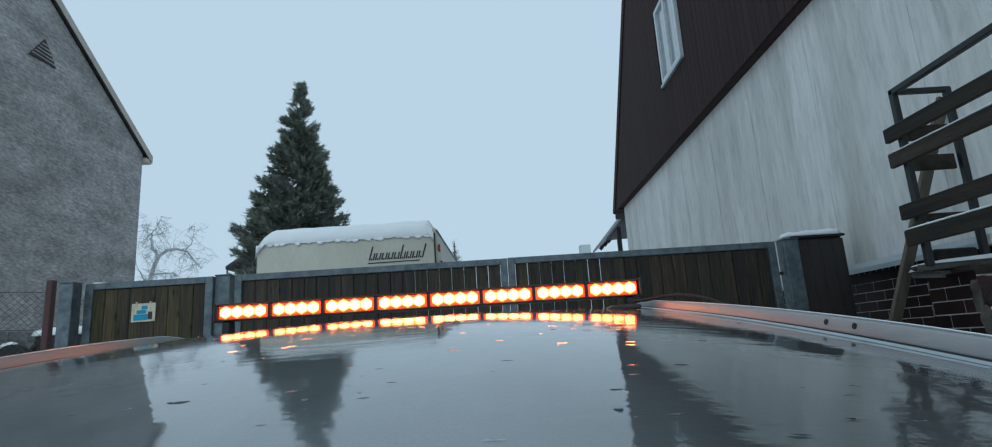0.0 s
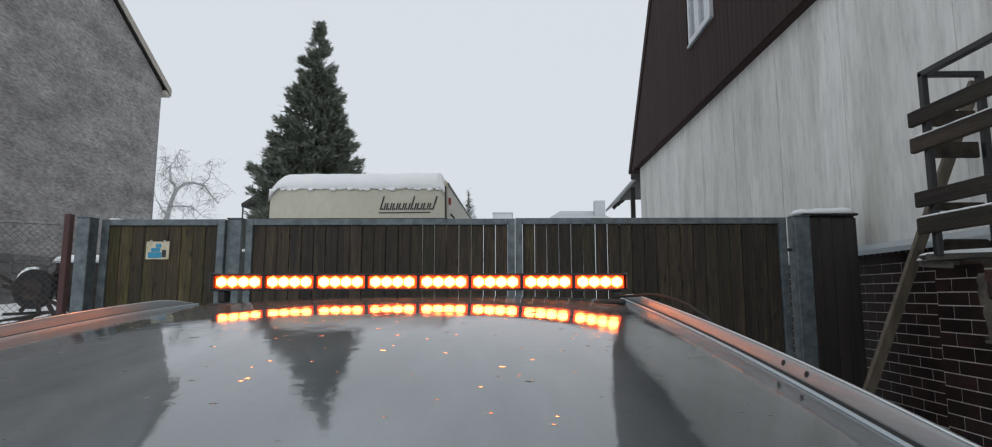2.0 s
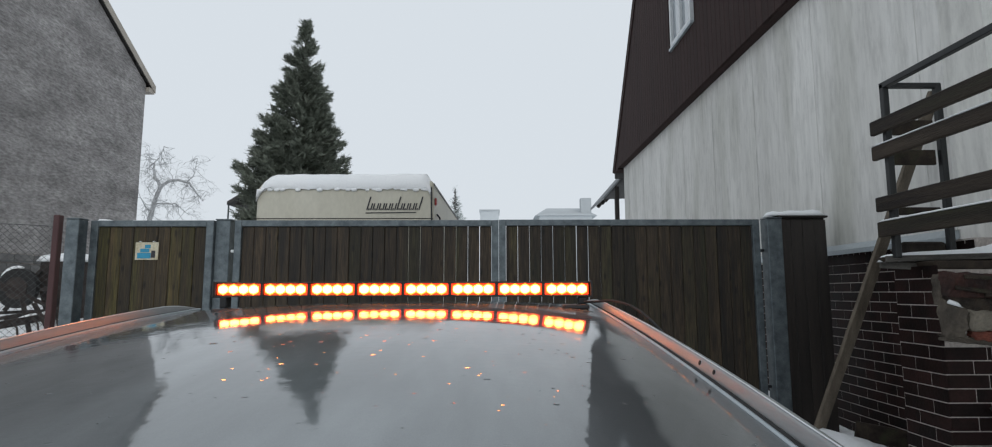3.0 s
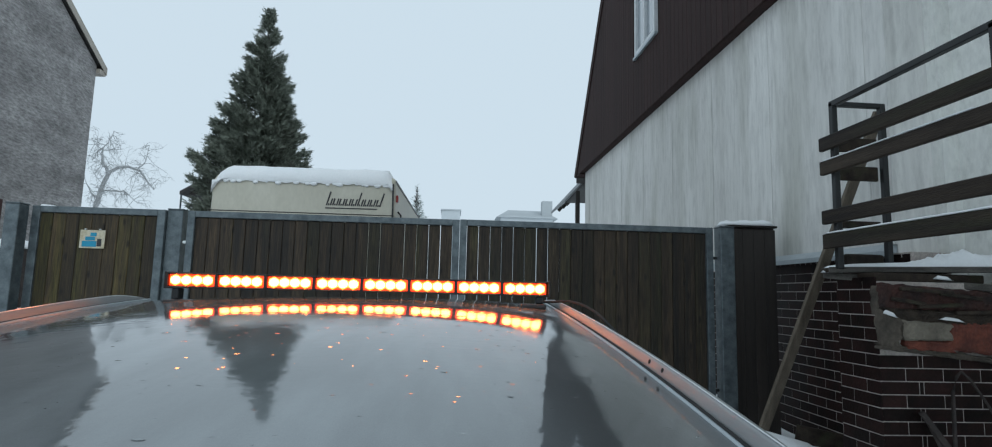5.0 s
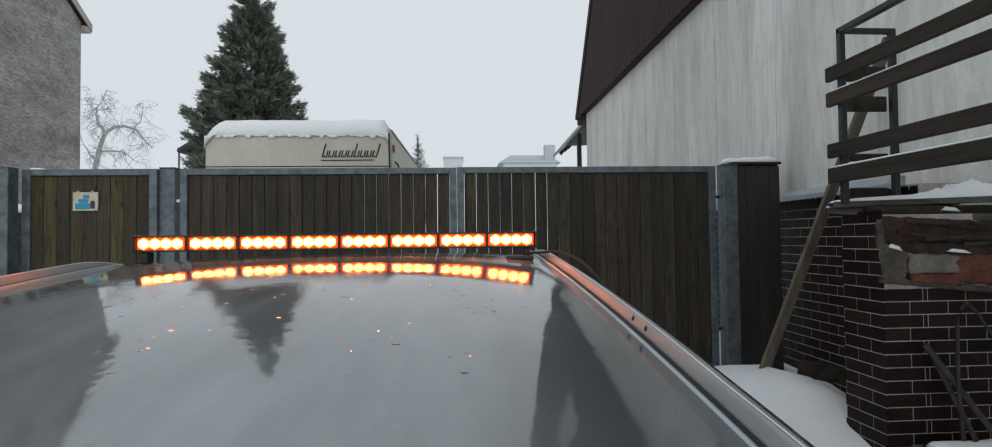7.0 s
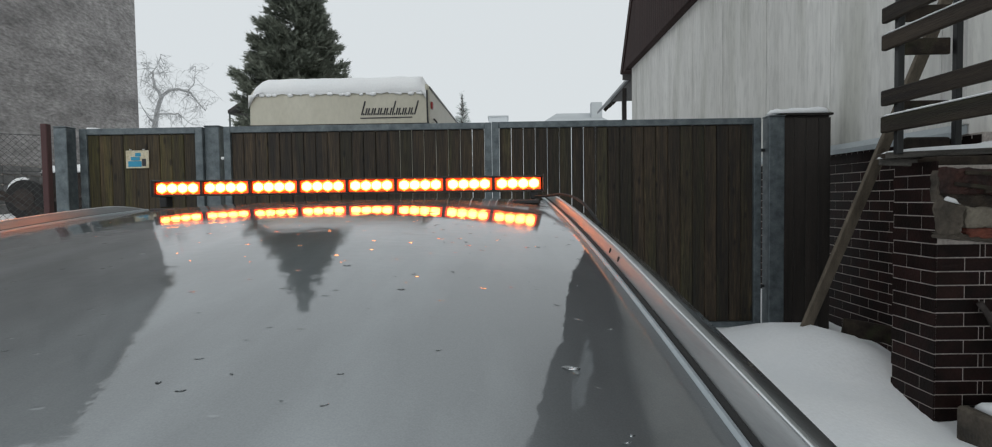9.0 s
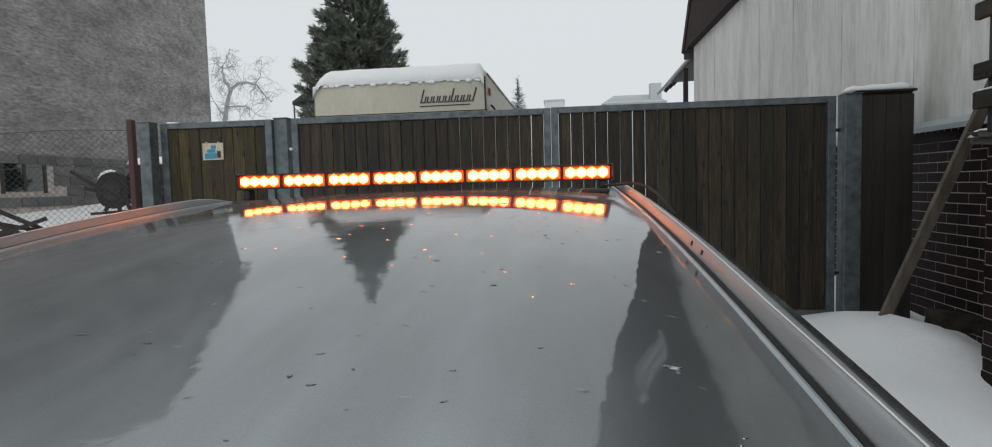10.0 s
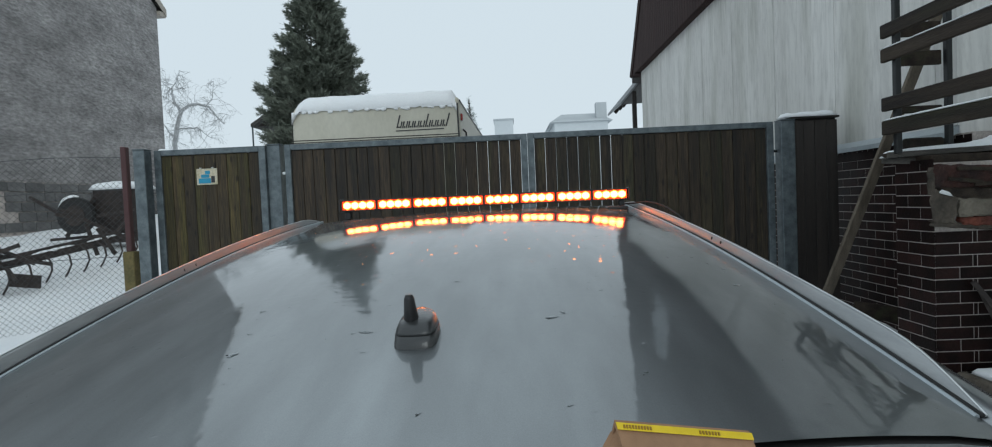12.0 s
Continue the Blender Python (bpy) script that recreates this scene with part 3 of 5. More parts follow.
part("top_rail", box(2.637, 2.985, 3.327, 3.363, 2.908, 2.942, bevel=0.004), BLACK_STEEL, deck)
for z0, z1 in ((2.605, 2.700), (2.437, 2.530), (2.095, 2.190), (1.928, 2.027)):
    part("rail_board", box(2.558, 2.592, 2.06, 3.435, z0, z1, bevel=0.006), RAIL_WOOD, deck)
for z0, z1 in ((2.60, 2.70), (2.40, 2.50), (2.07, 2.12)):
    part("end_board", box(2.637, 2.94, 3.366, 3.392, z0, z1, bevel=0.005), RAIL_WOOD, deck)
b = bmesh.new()
rows = []
for j in range(15):
    row, v = [], j / 14
    for i in range(91):
        u = 0.10 + 0.90 * i / 90
        p = EDGE0.lerp(EDGE1, u)
        lumps = max(0.0, min(1.0, (u - 0.52) / 0.18))
        h = 0.022 + 0.028 * u + lumps * (0.030 + 0.055 * max(0.0, fbm(u * 1.05, v * 0.3, 4, 7.0)) + 0.022 * fbm(u, v * 0.4, 8, 26.0))
        d = min(1.0, min(v, 1 - v) * 9, min(u - 0.10, 1.0 - u) * 14 + 0.02)
        row.append(b.verts.new((p.x, p.y + 0.005 + 0.25 * v * (1 - 0.30 * u), p.z + 0.017 + h * math.sqrt(max(0.0, 1 - (1 - d) ** 2)))))
    rows.append(row)
for r, q in zip(rows, rows[1:]):
    for i in range(90):
        b.faces.new((r[i], r[i + 1], q[i + 1], q[i]))
solid("snow_cap", b, SNOW, "lumpy white snow lying on the landing boards", "snow", smooth=True)
snow_cap(2.555, 2.595, 2.08, 3.43, 2.029, 0.012, "a railing board", 5, 0.02)
snow_cap(2.555, 2.595, 2.2, 3.43, 2.531, 0.010, "a railing board", 6, 0.02)
snow_cap(2.545, 2.68, 3.40, 3.46, 1.768, 0.035, "the ledge board's end", 8, 0.03)
solid("dark_bundle", box(2.70, 2.98, 3.40, 3.445, 1.815, 1.90, bevel=0.02, seg=3), RAIL_WOOD, "dark wet bundle of wood lying on the landing", "bundle")
solid("leaning_plank", beam(bmesh.new(), (2.405, 4.21, 0.29), (3.172, 3.63, 2.98), 0.085, 0.032, 0.004, (0.2, -1, 0)), PROP_WOOD,
              "old grey plank leaning from the snow against the wall", "plank")
# rough lintel of concrete and broken brick that carries the landing's edge
lintel = thing("broken_lintel", (3.1, 3.13, 1.3), "crumbling concrete lintel with bare red brick and snow", "lintel")


def chunk(x0, x1, low, high, y, amp, seed, depth=0.05):
    """A broken slab in the front of the pier: ragged ends, pitted face. low and high give its heights along x."""
    b = bmesh.new()
    nx, nz = max(5, int((x1 - x0) / 0.012)), 11
    front = []
    for k in range(nz + 1):
        row = []
        for i in range(nx + 1):
            u, v = i / nx, k / nz
            xa, xb = x0 + 0.020 * fbm(v * 0.4, seed, 1, 6), x1 + 0.032 * fbm(v * 0.5, seed, 5, 6)
            x = xa + (xb - xa) * u
            z0, z1 = low(x) + 0.008 * fbm(x, seed, 2, 16), high(x) + 0.011 * fbm(x, seed, 3, 14)
            rim = min(u, 1 - u, v, 1 - v) < 1e-6
            yy = y + amp * (0.6 * fbm(x, v * 0.2, seed, 13) + 0.5 * fbm(x, v * 0.2, seed + 3, 40)) + (0.012 if rim else 0.0)
            row.append(b.verts.new((x, yy, z0 + (z1 - z0) * v)))
        front.append(row)
    for r, q in zip(front, front[1:]):
        for i in range(nx):
            b.faces.new((r[i], r[i + 1], q[i + 1], q[i]))
    ring = front[0] + [r[-1] for r in front[1:-1]] + front[-1][::-1] + [r[0] for r in front[-2:0:-1]]
    back = [b.verts.new((v.co.x, y + depth, v.co.z)) for v in ring]
    for i in range(len(ring)):
        k = (i + 1) % len(ring)
        b.faces.new((ring[i], ring[k], back[k], back[i]))
    b.faces.new(back)
    return b


def sag(z, slope=0.0):
    return lambda x: z + slope * (x - 2.70)


part("old_brickwork", chunk(2.715, 3.56, sag(1.53), sag(1.70, -0.055), 3.128, 0.012, 1), DARK_RED, lintel, "dark red old brick course")
part("rotten_timber", chunk(2.73, 3.56, sag(1.445, -0.01), sag(1.545, -0.03), 3.118, 0.014, 2), RAIL_WOOD, lintel, "rotten dark timber")
part("corner_stone", chunk(2.700, 2.840, sag(1.308), sag(1.535, -0.45), 3.106, 0.014, 3), CONCRETE, lintel, "grey crumbling concrete")
part("slab", chunk(2.852, 3.17, sag(1.345), sag(1.480, -0.06), 3.104, 0.009, 4), PALE_STONE, lintel, "pale broken concrete face")
part("brickwork", chunk(3.165, 3.56, sag(1.335, -0.10), sag(1.462), 3.110, 0.010, 5), RED_BRICK, lintel, "bare red brick")
part("brickwork", chunk(2.87, 3.20, sag(1.300, -0.06), sag(1.343), 3.114, 0.008, 6), RED_BRICK, lintel, "bare red brick")
part("underside", chunk(2.70, 3.56, sag(1.288, -0.105), sag(1.322, -0.10), 3.121, 0.010, 7), CONCRETE, lintel, "chipped mortar edge")
part("mortar_edge", chunk(2.700, 2.722, sag(1.50), sag(1.685), 3.136, 0.012, 8), CONCRETE, lintel, "crumbling mortar at the corner")
for x, z, dx, dz in ((2.78, 1.60, 0.22, -0.03), (2.95, 1.555, 0.30, 0.015), (3.10, 1.64, 0.28, -0.03), (3.20, 1.52, 0.25, 0.01), (2.84, 1.665, 0.35, -0.02)):
    part("splinter", beam(bmesh.new(), (x, 3.108, z), (x + dx, 3.104, z + dz), 0.020, 0.024, 0.004), RAIL_WOOD, lintel)
snow_cap(2.715, 2.80, 3.085, 3.125, 1.508, 0.030, "the broken lintel", 51, 0.02, -0.30)
snow_cap(3.09, 3.25, 3.090, 3.125, 1.478, 0.018, "the broken lintel", 52, 0.02, -0.10)
snow_cap(3.14, 3.26, 3.170, 3.215, 1.735, 0.030, "the sagging ledge board", 53, 0.03, -0.08)

# ---------------------------------------------------------------- gate, wicket and posts
GY = 4.88


def gate_leaf(name, x0, x1, ztop, zbot, tube_w, label, cat):
    g = thing(name, ((x0 + x1) / 2, GY, zbot), label, cat, "gate leaves")
    part("stile", box(x0, x0 + tube_w, GY, GY + 0.05, zbot, ztop, bevel=0.004), ZINC, g, "galvanised steel tube")
    part("stile", box(x1 - tube_w, x1, GY, GY + 0.05, zbot, ztop, bevel=0.004), ZINC, g, "galvanised steel tube")
    part("top_rail", box(x0 + tube_w, x1 - tube_w, GY + 0.001, GY + 0.049, ztop - 0.055, ztop, bevel=0.004), ZINC, g, "galvanised steel tube")
    part("bottom_rail", box(x0 + tube_w, x1 - tube_w, GY + 0.001, GY + 0.049, zbot, zbot + 0.05, bevel=0.004), ZINC, g, "galvanised steel tube")
    return g


def planks(g, x0, x1, n, zbot, ztop, material, gaps):
    w = (x1 - x0) / n
    tight = [i for i in range(n) if gaps(i / (n - 1)) < 0.0029]
    # unseen sheet added behind tight joints to block bright snow, keeping them dark
    if tight:
        part("backing_board", box(x0 + min(tight) * w + 0.012, x0 + (max(tight) + 1) * w - 0.012, GY + 0.0462, GY + 0.056, zbot, ztop), DARK_PLANK, g)
    for i in range(n):
        gap = gaps(i / (n - 1))
        xa, xb = x0 + i * w + gap / 2, x0 + (i + 1) * w - gap / 2
        dy = random.uniform(0.018, 0.024)
        pb = box(xa, xb, GY + dy, GY + dy + 0.022, zbot, ztop, bevel=0.005)
        lean = random.uniform(-0.0016, 0.0016)
        for v in pb.verts:
            v.co.x += lean * (v.co.z - (zbot + ztop) / 2)
        part("plank", pb, material, g)


leaf = gate_leaf("gate_leaf", -2.29, 0.089, 2.228, 0.40, 0.062, "gate leaf of weathered brown planks in a galvanised frame", "gate")
planks(leaf, -2.226, 0.025, 21, 0.452, 2.172, PLANK, lambda u: random.choice((0.0030, 0.0032, 0.0040, 0.0055)) if u > 0.66 else random.uniform(0.0016, 0.0028))
leaf2 = gate_leaf("gate_leaf", 0.093, 2.452, 2.232, 0.385, 0.062, "gate leaf of weathered brown planks with open slits, galvanised frame", "gate")
planks(leaf2, 0.157, 2.388, 21, 0.437, 2.176, PLANK, lambda u: random.choice((0.0030, 0.0034, 0.0042, 0.0066)) if u < 0.40 else random.uniform(0.0016, 0.0028))
wicket = gate_leaf("wicket_gate", -3.585, -2.478, 2.228, 0.40, 0.068, "narrow wicket gate of mossy planks in a galvanised frame", "gate")
planks(wicket, -3.53, -2.548, 9, 0.452, 2.172, PLANK_MOSS, lambda u: random.uniform(0.0018, 0.0028))
part("handle", tube(bmesh.new(), [(-2.60, GY - 0.06, 1.28), (-2.50, GY - 0.06, 1.285), (-2.50, GY + 0.0, 1.285)], 0.009, 6), ALU, wicket, "worn metal lever handle")
for z in (0.75, 1.95):
    part("hinge", tube(bmesh.new(), [(2.452, GY + 0.02, z), (2.490, GY + 0.02, z)], 0.014, 8), BLACK_STEEL, leaf2)
    part("hinge", tube(bmesh.new(), [(-2.318, GY + 0.02, z), (-2.288, GY + 0.02, z)], 0.014, 8), WHITE_PLASTIC, leaf)


def gate_post(x0, x1, y0, y1, z1, label):
    p = thing("gate_post", ((x0 + x1) / 2, (y0 + y1) / 2, hz(x0, y0)), label, "post", "gate posts")
    z0 = hz(x0, y0) - 0.1
    part("post_body", box(x0, x1, y0, y1, z0, z1 - 0.012, bevel=0.005), ZINC, p)
    part("cap", box(x0 - 0.003, x1 + 0.003, y0 - 0.003, y1 + 0.003, z1 - 0.011, z1, bevel=0.003), ZINC, p)


gate_post(-3.705, -3.592, 4.74, 4.86, 2.235, "broad galvanised steel post beside the wicket")
gate_post(-2.478, -2.345, 4.915, 5.03, 2.245, "galvanised steel post between wicket and gate leaf")
gate_post(2.487, 2.618, 4.80, 4.94, 2.240, "galvanised steel post by the plank infill")
infill = thing("plank_infill", (2.83, 4.9, 0.4), "dark stained plank infill between gate post and wall", "fence panel")
for i in range(4):
    x = 2.622 + 0.1065 * i
    part("plank", box(x, x + 0.104, 4.865, 4.89, 0.36, 2.225, bevel=0.003), DARK_PLANK, infill)
part("side_plank", box(3.023, 3.046, 4.892, 5.04, 0.36, 2.225, bevel=0.003), DARK_PLANK, infill)
part("top_board", box(2.60, 3.06, 4.845, 5.05, 2.2435, 2.262, bevel=0.004), DARK_PLANK, infill)
part("fill_strip", box(2.622, 3.046, 4.895, 5.04, 2.15, 2.243), DARK_PLANK, infill)
snow_cap(2.54, 3.05, 4.83, 5.05, 2.263, 0.055, "the plank infill", 11, 0.09)
snow_cap(-3.66, -3.10, 5.00, 5.2, 2.19, 0.06, "something behind the wicket gate", 12, 0.05)
sign = thing("gate_sign", (-3.07, GY, 1.95), "small sun-bleached sign with a blue picture on the wicket", "sign")
part("plate", box(-3.172, -2.966, GY + 0.004, GY + 0.012, 1.872, 2.030, bevel=0.002), SIGN_PAPER, sign)
bm = bmesh.new()
bx(bm, -3.150, -3.03, GY + 0.0005, GY + 0.0035, 1.885, 1.935, bevel=0.001)
part("print", bm, SIGN_BLUE, sign, "faded blue print")
part("print", box(-3.125, -3.045, GY + 0.0005, GY + 0.0035, 1.940, 1.972, bevel=0.001), SIGN_BLUE, sign, "faded blue print")
part("print", box(-3.085, -3.035, GY + 0.0005, GY + 0.0035, 1.976, 2.008, bevel=0.001), SIGN_BLUE, sign, "faded blue print")
part("print", box(-3.026, -2.990, GY + 0.0005, GY + 0.0035, 1.890, 1.955, bevel=0.001), INK, sign, "dark print")
for x in (-3.13, -3.01):
    part("nail", tube(bmesh.new(), [(x, GY - 0.004, 2.036), (x, GY + 0.02, 2.036)], 0.006, 6), WHITE_PLASTIC, sign)

# ---------------------------------------------------------------- chain-link fence
fence = thing("chain_link_fence", (-3.9, 4.85, 0.4), "sagging chain-link fence on a red-brown post", "fence")
part("post", box(-3.868, -3.812, 4.80, 4.86, 1.25, 2.27, bevel=0.006), RED_POST, fence, "red-brown painted steel post")
part("post_foot", box(-3.895, -3.785, 4.78, 4.88, 0.25, 1.25, bevel=0.008), MOSS_POST, fence, "mossy wooden post foot")
FD = Vector((-0.93, -0.37, 0))
FO = Vector((-3.875, 4.83, 0))


def fence_at(s, z):
    p = FO + FD * s
    return Vector((p.x, p.y, z + 0.02 * math.sin(s * 3.0) - 0.03 * s))


bm = bmesh.new()
FL, FZ0, FZ1, M = 2.9, 0.55, 2.17, 0.056
H = FZ1 - FZ0
k = -int(H / M)
while k * M < FL:
    for sgn in (1, -1):
        s0 = k * M if sgn > 0 else k * M + H
        a, b2 = (s0, FZ0), (s0 + sgn * H, FZ1)
        ends = []
        for s in (a, b2):
            ends.append(s)
        (sa, za), (sb, zb) = ends
        for lim in (0.0, FL):
            if (sa - lim) * (sb - lim) < 0:
                zc = za + (zb - za) * (lim - sa) / (sb - sa)
                if (sa < lim) == (lim == 0.0):
                    sa, za = lim, zc
                else:
                    sb, zb = lim, zc
        if max(sa, sb) > FL + 1e-6 or min(sa, sb) < -1e-6 or abs(za - zb) < 0.02:
            continue
        pa, pb, pm = fence_at(sa, za), fence_at(sb, zb), fence_at((sa + sb) / 2, (za + zb) / 2)
        off = Vector((0.37, -0.93, 0)) * 0.002 * sgn
        tube(bm, [pa + off, pm + off, pb + off], 0.0017, 3)
    k += 1
links = part("wire_mesh", bm, WIRE, fence, "diamond wire mesh")
tagged(links, kind="stuff")
for z in (FZ1, 1.85, 1.2):
    part("tension_wire", tube(bmesh.new(), [fence_at(FL * i / 10, z) for i in range(11)], 0.0028, 4), WIRE, fence)
part("post", tube(bmesh.new(), [fence_at(FL, 0.2), fence_at(FL, 2.3)], 0.025, 8), RED_POST, fence)

# ---------------------------------------------------------------- caravan
cv = thing("caravan", (-1.83, 9.0, hz(-1.8, 9.0)), "cream touring caravan with snow on its roof", "caravan")
CX0, CX1, CY0, CY1, CZ0, CZ1 = -2.99, -0.69, 6.95, 11.2, 1.0, 2.995


def caravan_section(y, inset, drop):
    r, p = 0.16, []
    x0, x1, z1 = CX0 + inset, CX1 - inset, CZ1 - drop
    for i in range(7):
        a = math.pi / 2 * i / 6
        p.append((x0 + 0.03 + r - r * math.cos(a), y, z1 - r + r * math.sin(a)))
    for i in range(7):
        a = math.pi / 2 * i / 6
        p.append((x1 - 0.03 - 0.04 + 0.04 * math.sin(a), y, z1 - 0.04 + 0.04 * math.cos(a)))
    return p + [(x1, y, CZ0), (x0, y, CZ0)]


part("body", loft(bmesh.new(), [caravan_section(y, i, d) for y, i, d in ((CY0, 0.03, 0.06), (CY0 + 0.05, 0.0, 0.0), (CY1 - 0.3, -0.13, 0.05), (CY1, -0.08, 0.5))]), CREAM, cv)
for z in (2.50, 2.47):
    part("trim_strip", box(CX0 + 0.01, CX1 - 0.03, CY0 - 0.004, CY0 + 0.027, z, z + 0.012, bevel=0.002), DARK_PLANK, cv, "thin dark moulding")
part("corner_strip", beam(bmesh.new(), (CX1 - 0.052, CY0 - 0.004, 2.91), (CX1 - 0.022, CY0 - 0.004, 1.05), 0.022, 0.02), BLACK, cv, "dark edge moulding")
part("corner_strip", beam(bmesh.new(), (CX1 - 0.03, CY0 + 0.06, 2.955), (CX1 + 0.10, CY1 - 0.31, 2.905), 0.02, 0.025), BLACK, cv, "dark roof-edge moulding")
# slanted lettering, as plain strokes
bm = bmesh.new()
xs, hs = -1.555, (0.17, 0.085, 0.085, 0.085, 0.085, 0.17, 0.085, 0.085, 0.17)
for i, h in enumerate(hs):
    x = xs + i * 0.076
    z = 2.615
    sl = 0.28
    for a in (0.0, 0.024, 0.048):
        top = 0.085 if a != 0.024 else 0.022
        beam(bm, (x + a, CY0 - 0.004, z), (x + a + sl * top, CY0 - 0.004, z + top), 0.016, 0.006, up=(0, 1, 0))
    if h > 0.1:
        x2 = x if i == 0 or i == 5 else x + 0.05
        beam(bm, (x2 + sl * 0.08, CY0 - 0.004, z + 0.08), (x2 + sl * h, CY0 - 0.004, z + h), 0.017, 0.006, up=(0, 1, 0))
beam(bm, (-1.57, CY0 - 0.004, 2.578), (-0.93, CY0 - 0.004, 2.583), 0.006, 0.012, up=(0, 0, 1))
part("lettering", bm, INK, cv, "slanted dark lettering strokes")
part("marker_lamp", box(CX1 - 0.028, CX1 + 0.004, CY0 + 0.12, CY0 + 0.22, 2.70, 2.79, bevel=0.01), RED_LENS, cv, "red marker lamp")
part("side_window", box(CX1 - 0.02, CX1 + 0.006, CY0 + 0.5, CY0 + 1.2, 1.9, 2.5, bevel=0.02, seg=2), DARK_GLASS, cv)
part("door", box(CX1 - 0.02, CX1 + 0.004, CY0 + 1.9, CY0 + 2.5, 1.15, 2.6, bevel=0.02), WHITE_PLASTIC, cv)
part("grab_handle", tube(bmesh.new(), [(CX1 - 0.01, CY0 + 0.3, 2.42), (CX1 + 0.03, CY0 + 0.3, 2.47), (CX1 + 0.03, CY0 + 0.3, 2.55), (CX1 - 0.01, CY0 + 0.3, 2.6)], 0.012, 6), BLACK, cv)
for x in (CX0 + 0.15, CX1 - 0.15):
    w = part("wheel", tube(bmesh.new(), [(x - 0.09, 9.2, hz(x, 9.2) + 0.33), (x + 0.09, 9.2, hz(x, 9.2) + 0.33)], 0.33, 20), RUBBER, cv)
    part("rim", tube(bmesh.new(), [(x - 0.095, 9.2, hz(x, 9.2) + 0.33), (x + 0.095, 9.2, hz(x, 9.2) + 0.33)], 0.19, 14), ALU, w)
# snow on the caravan, rolled over the front edge
bm = bmesh.new()
secs = []
for j in range(25):
    y = CY0 - 0.035 + (CY1 - CY0 - 0.3) * (j / 24) ** 1.6
    row = []
    for i in range(33):
        u = i / 32
        x = CX0 + 0.04 + (CX1 - CX0 - 0.10) * u
        f = min(1.0, (y - CY0 + 0.035) / 0.22)
        e = min(1.0, u / 0.09)
        e2 = min(1.0, (1 - u) / 0.03)
        top = CZ1 - 0.13 * (1 - math.sqrt(max(0, 1 - (1 - e) ** 2))) + 0.115 * math.sqrt(max(0, 1 - (1 - e2) ** 2)) * (0.35 + 0.65 * e)
        z = top - 0.195 * (1 - math.sqrt(max(0.0, 1 - (1 - f) ** 2)))
        row.append((x, y + 0.012 * fbm(x, 0, j * 0.1, 6), z + 0.012 * fbm(x, y, 0, 4)))
    secs.append(row)
low = [(x, CY0 - 0.02 + 0.01 * fbm(x, 3, 0, 9), CZ1 - 0.115 + 0.018 * fbm(x, 5, 0, 11)) for x, _, _ in secs[0]]
loft(bm, [low] + secs, closed=False)
for k in range(26):
    x = random.uniform(CX0 + 0.12, CX1 - 0.12)
    r = random.uniform(0.010, 0.026)
    bmesh.ops.create_icosphere(bm, subdivisions=2, radius=1, matrix=Matrix.Translation((x, CY0 - 0.014, CZ1 - 0.115 + 0.018 * fbm(x, 5, 0, 11) - 0.3 * r)) @ Matrix.Diagonal((r * 1.7, r * 0.8, r, 1)))
solid("snow_cap", bm, SNOW, "thick snow blanket rolled over the caravan's roof edge", "snow", smooth=True)

# ---------------------------------------------------------------- house on the hill side
HX = -10.5
house = thing("house", (HX, 11.5, 1.4), "grey roughcast house gable on a stone plinth", "house")
HE, HS, HR = 7.88, 0.635, 11.4
bm = bmesh.new()
gp = [(16.78, 2.46), (16.78, HE), (HR, HE + (16.78 - HR) * HS), (6.02, HE), (6.02, 2.46)]
loft(bm, [[(x, y, z) for y, z in gp] for x in (HX - 8.0, HX)])
part("wall", bm, RENDER, house)
part("plinth", box(HX - 7.95, HX + 0.035, 5.98, 16.80, 0.6, 2.452), MORTAR, house, "grey stone plinth")
for y0, y1 in ((17.10, HR), (5.70, HR)):
    bm = bmesh.new()
    za, zb = 7.80, 7.80 + abs(y0 - HR) * HS
    loft(bm, [[(x, y0, za), (x, y1, zb), (x, y1, zb + 0.15), (x, y0, za + 0.15)] for x in (HX - 8.3, HX + 0.098)])
    part("roof", bm, TILE, house, "dark tiled roof")
    bm = bmesh.new()
    loft(bm, [[(x, y0, za - 0.10), (x, y1, zb - 0.10), (x, y1, zb + 0.12), (x, y0, za + 0.12)] for x in (HX + 0.10, HX + 0.12)])
    part("barge_board", bm, FASCIA, house, "pale barge board")
part("eave_box", box(HX - 8.2, HX + 0.098, 16.79, 17.08, 7.66, 7.795), FASCIA, house, "pale boxed eave")
bm = bmesh.new()
loft(bm, [[(x, 12.21, 8.80), (x, 13.04, 8.84), (x, 12.62, 9.40)] for x in (HX + 0.002, HX + 0.03)])
vent = part("attic_vent", bm, DARK_PLANK, house, "triangular dark attic vent")
for i in range(5):
    z = 8.87 + 0.09 * i
    hw = 0.36 * (9.36 - z) / 0.5
    part("louvre", box(HX + 0.031, HX + 0.055, 12.62 - hw, 12.62 + hw, z, z + 0.03), RENDER, vent)
cw = part("cellar_window", box(HX + 0.036, HX + 0.05, 9.80, 10.72, 1.70, 2.26), DARK_GLASS, house, "dark cellar window")
for a in ((9.76, 9.83, 1.66, 2.30), (10.69, 10.76, 1.66, 2.30), (10.23, 10.29, 1.70, 2.26)):
    part("frame", box(HX + 0.036, HX + 0.065, *a), DARK_PLANK, cw)
# stones of the plinth
stone_mesh = to_mesh("stone", bx(bmesh.new(), -0.5, 0.5, -0.5, 0.5, -0.5, 0.5, bevel=0.09), PLINTH)
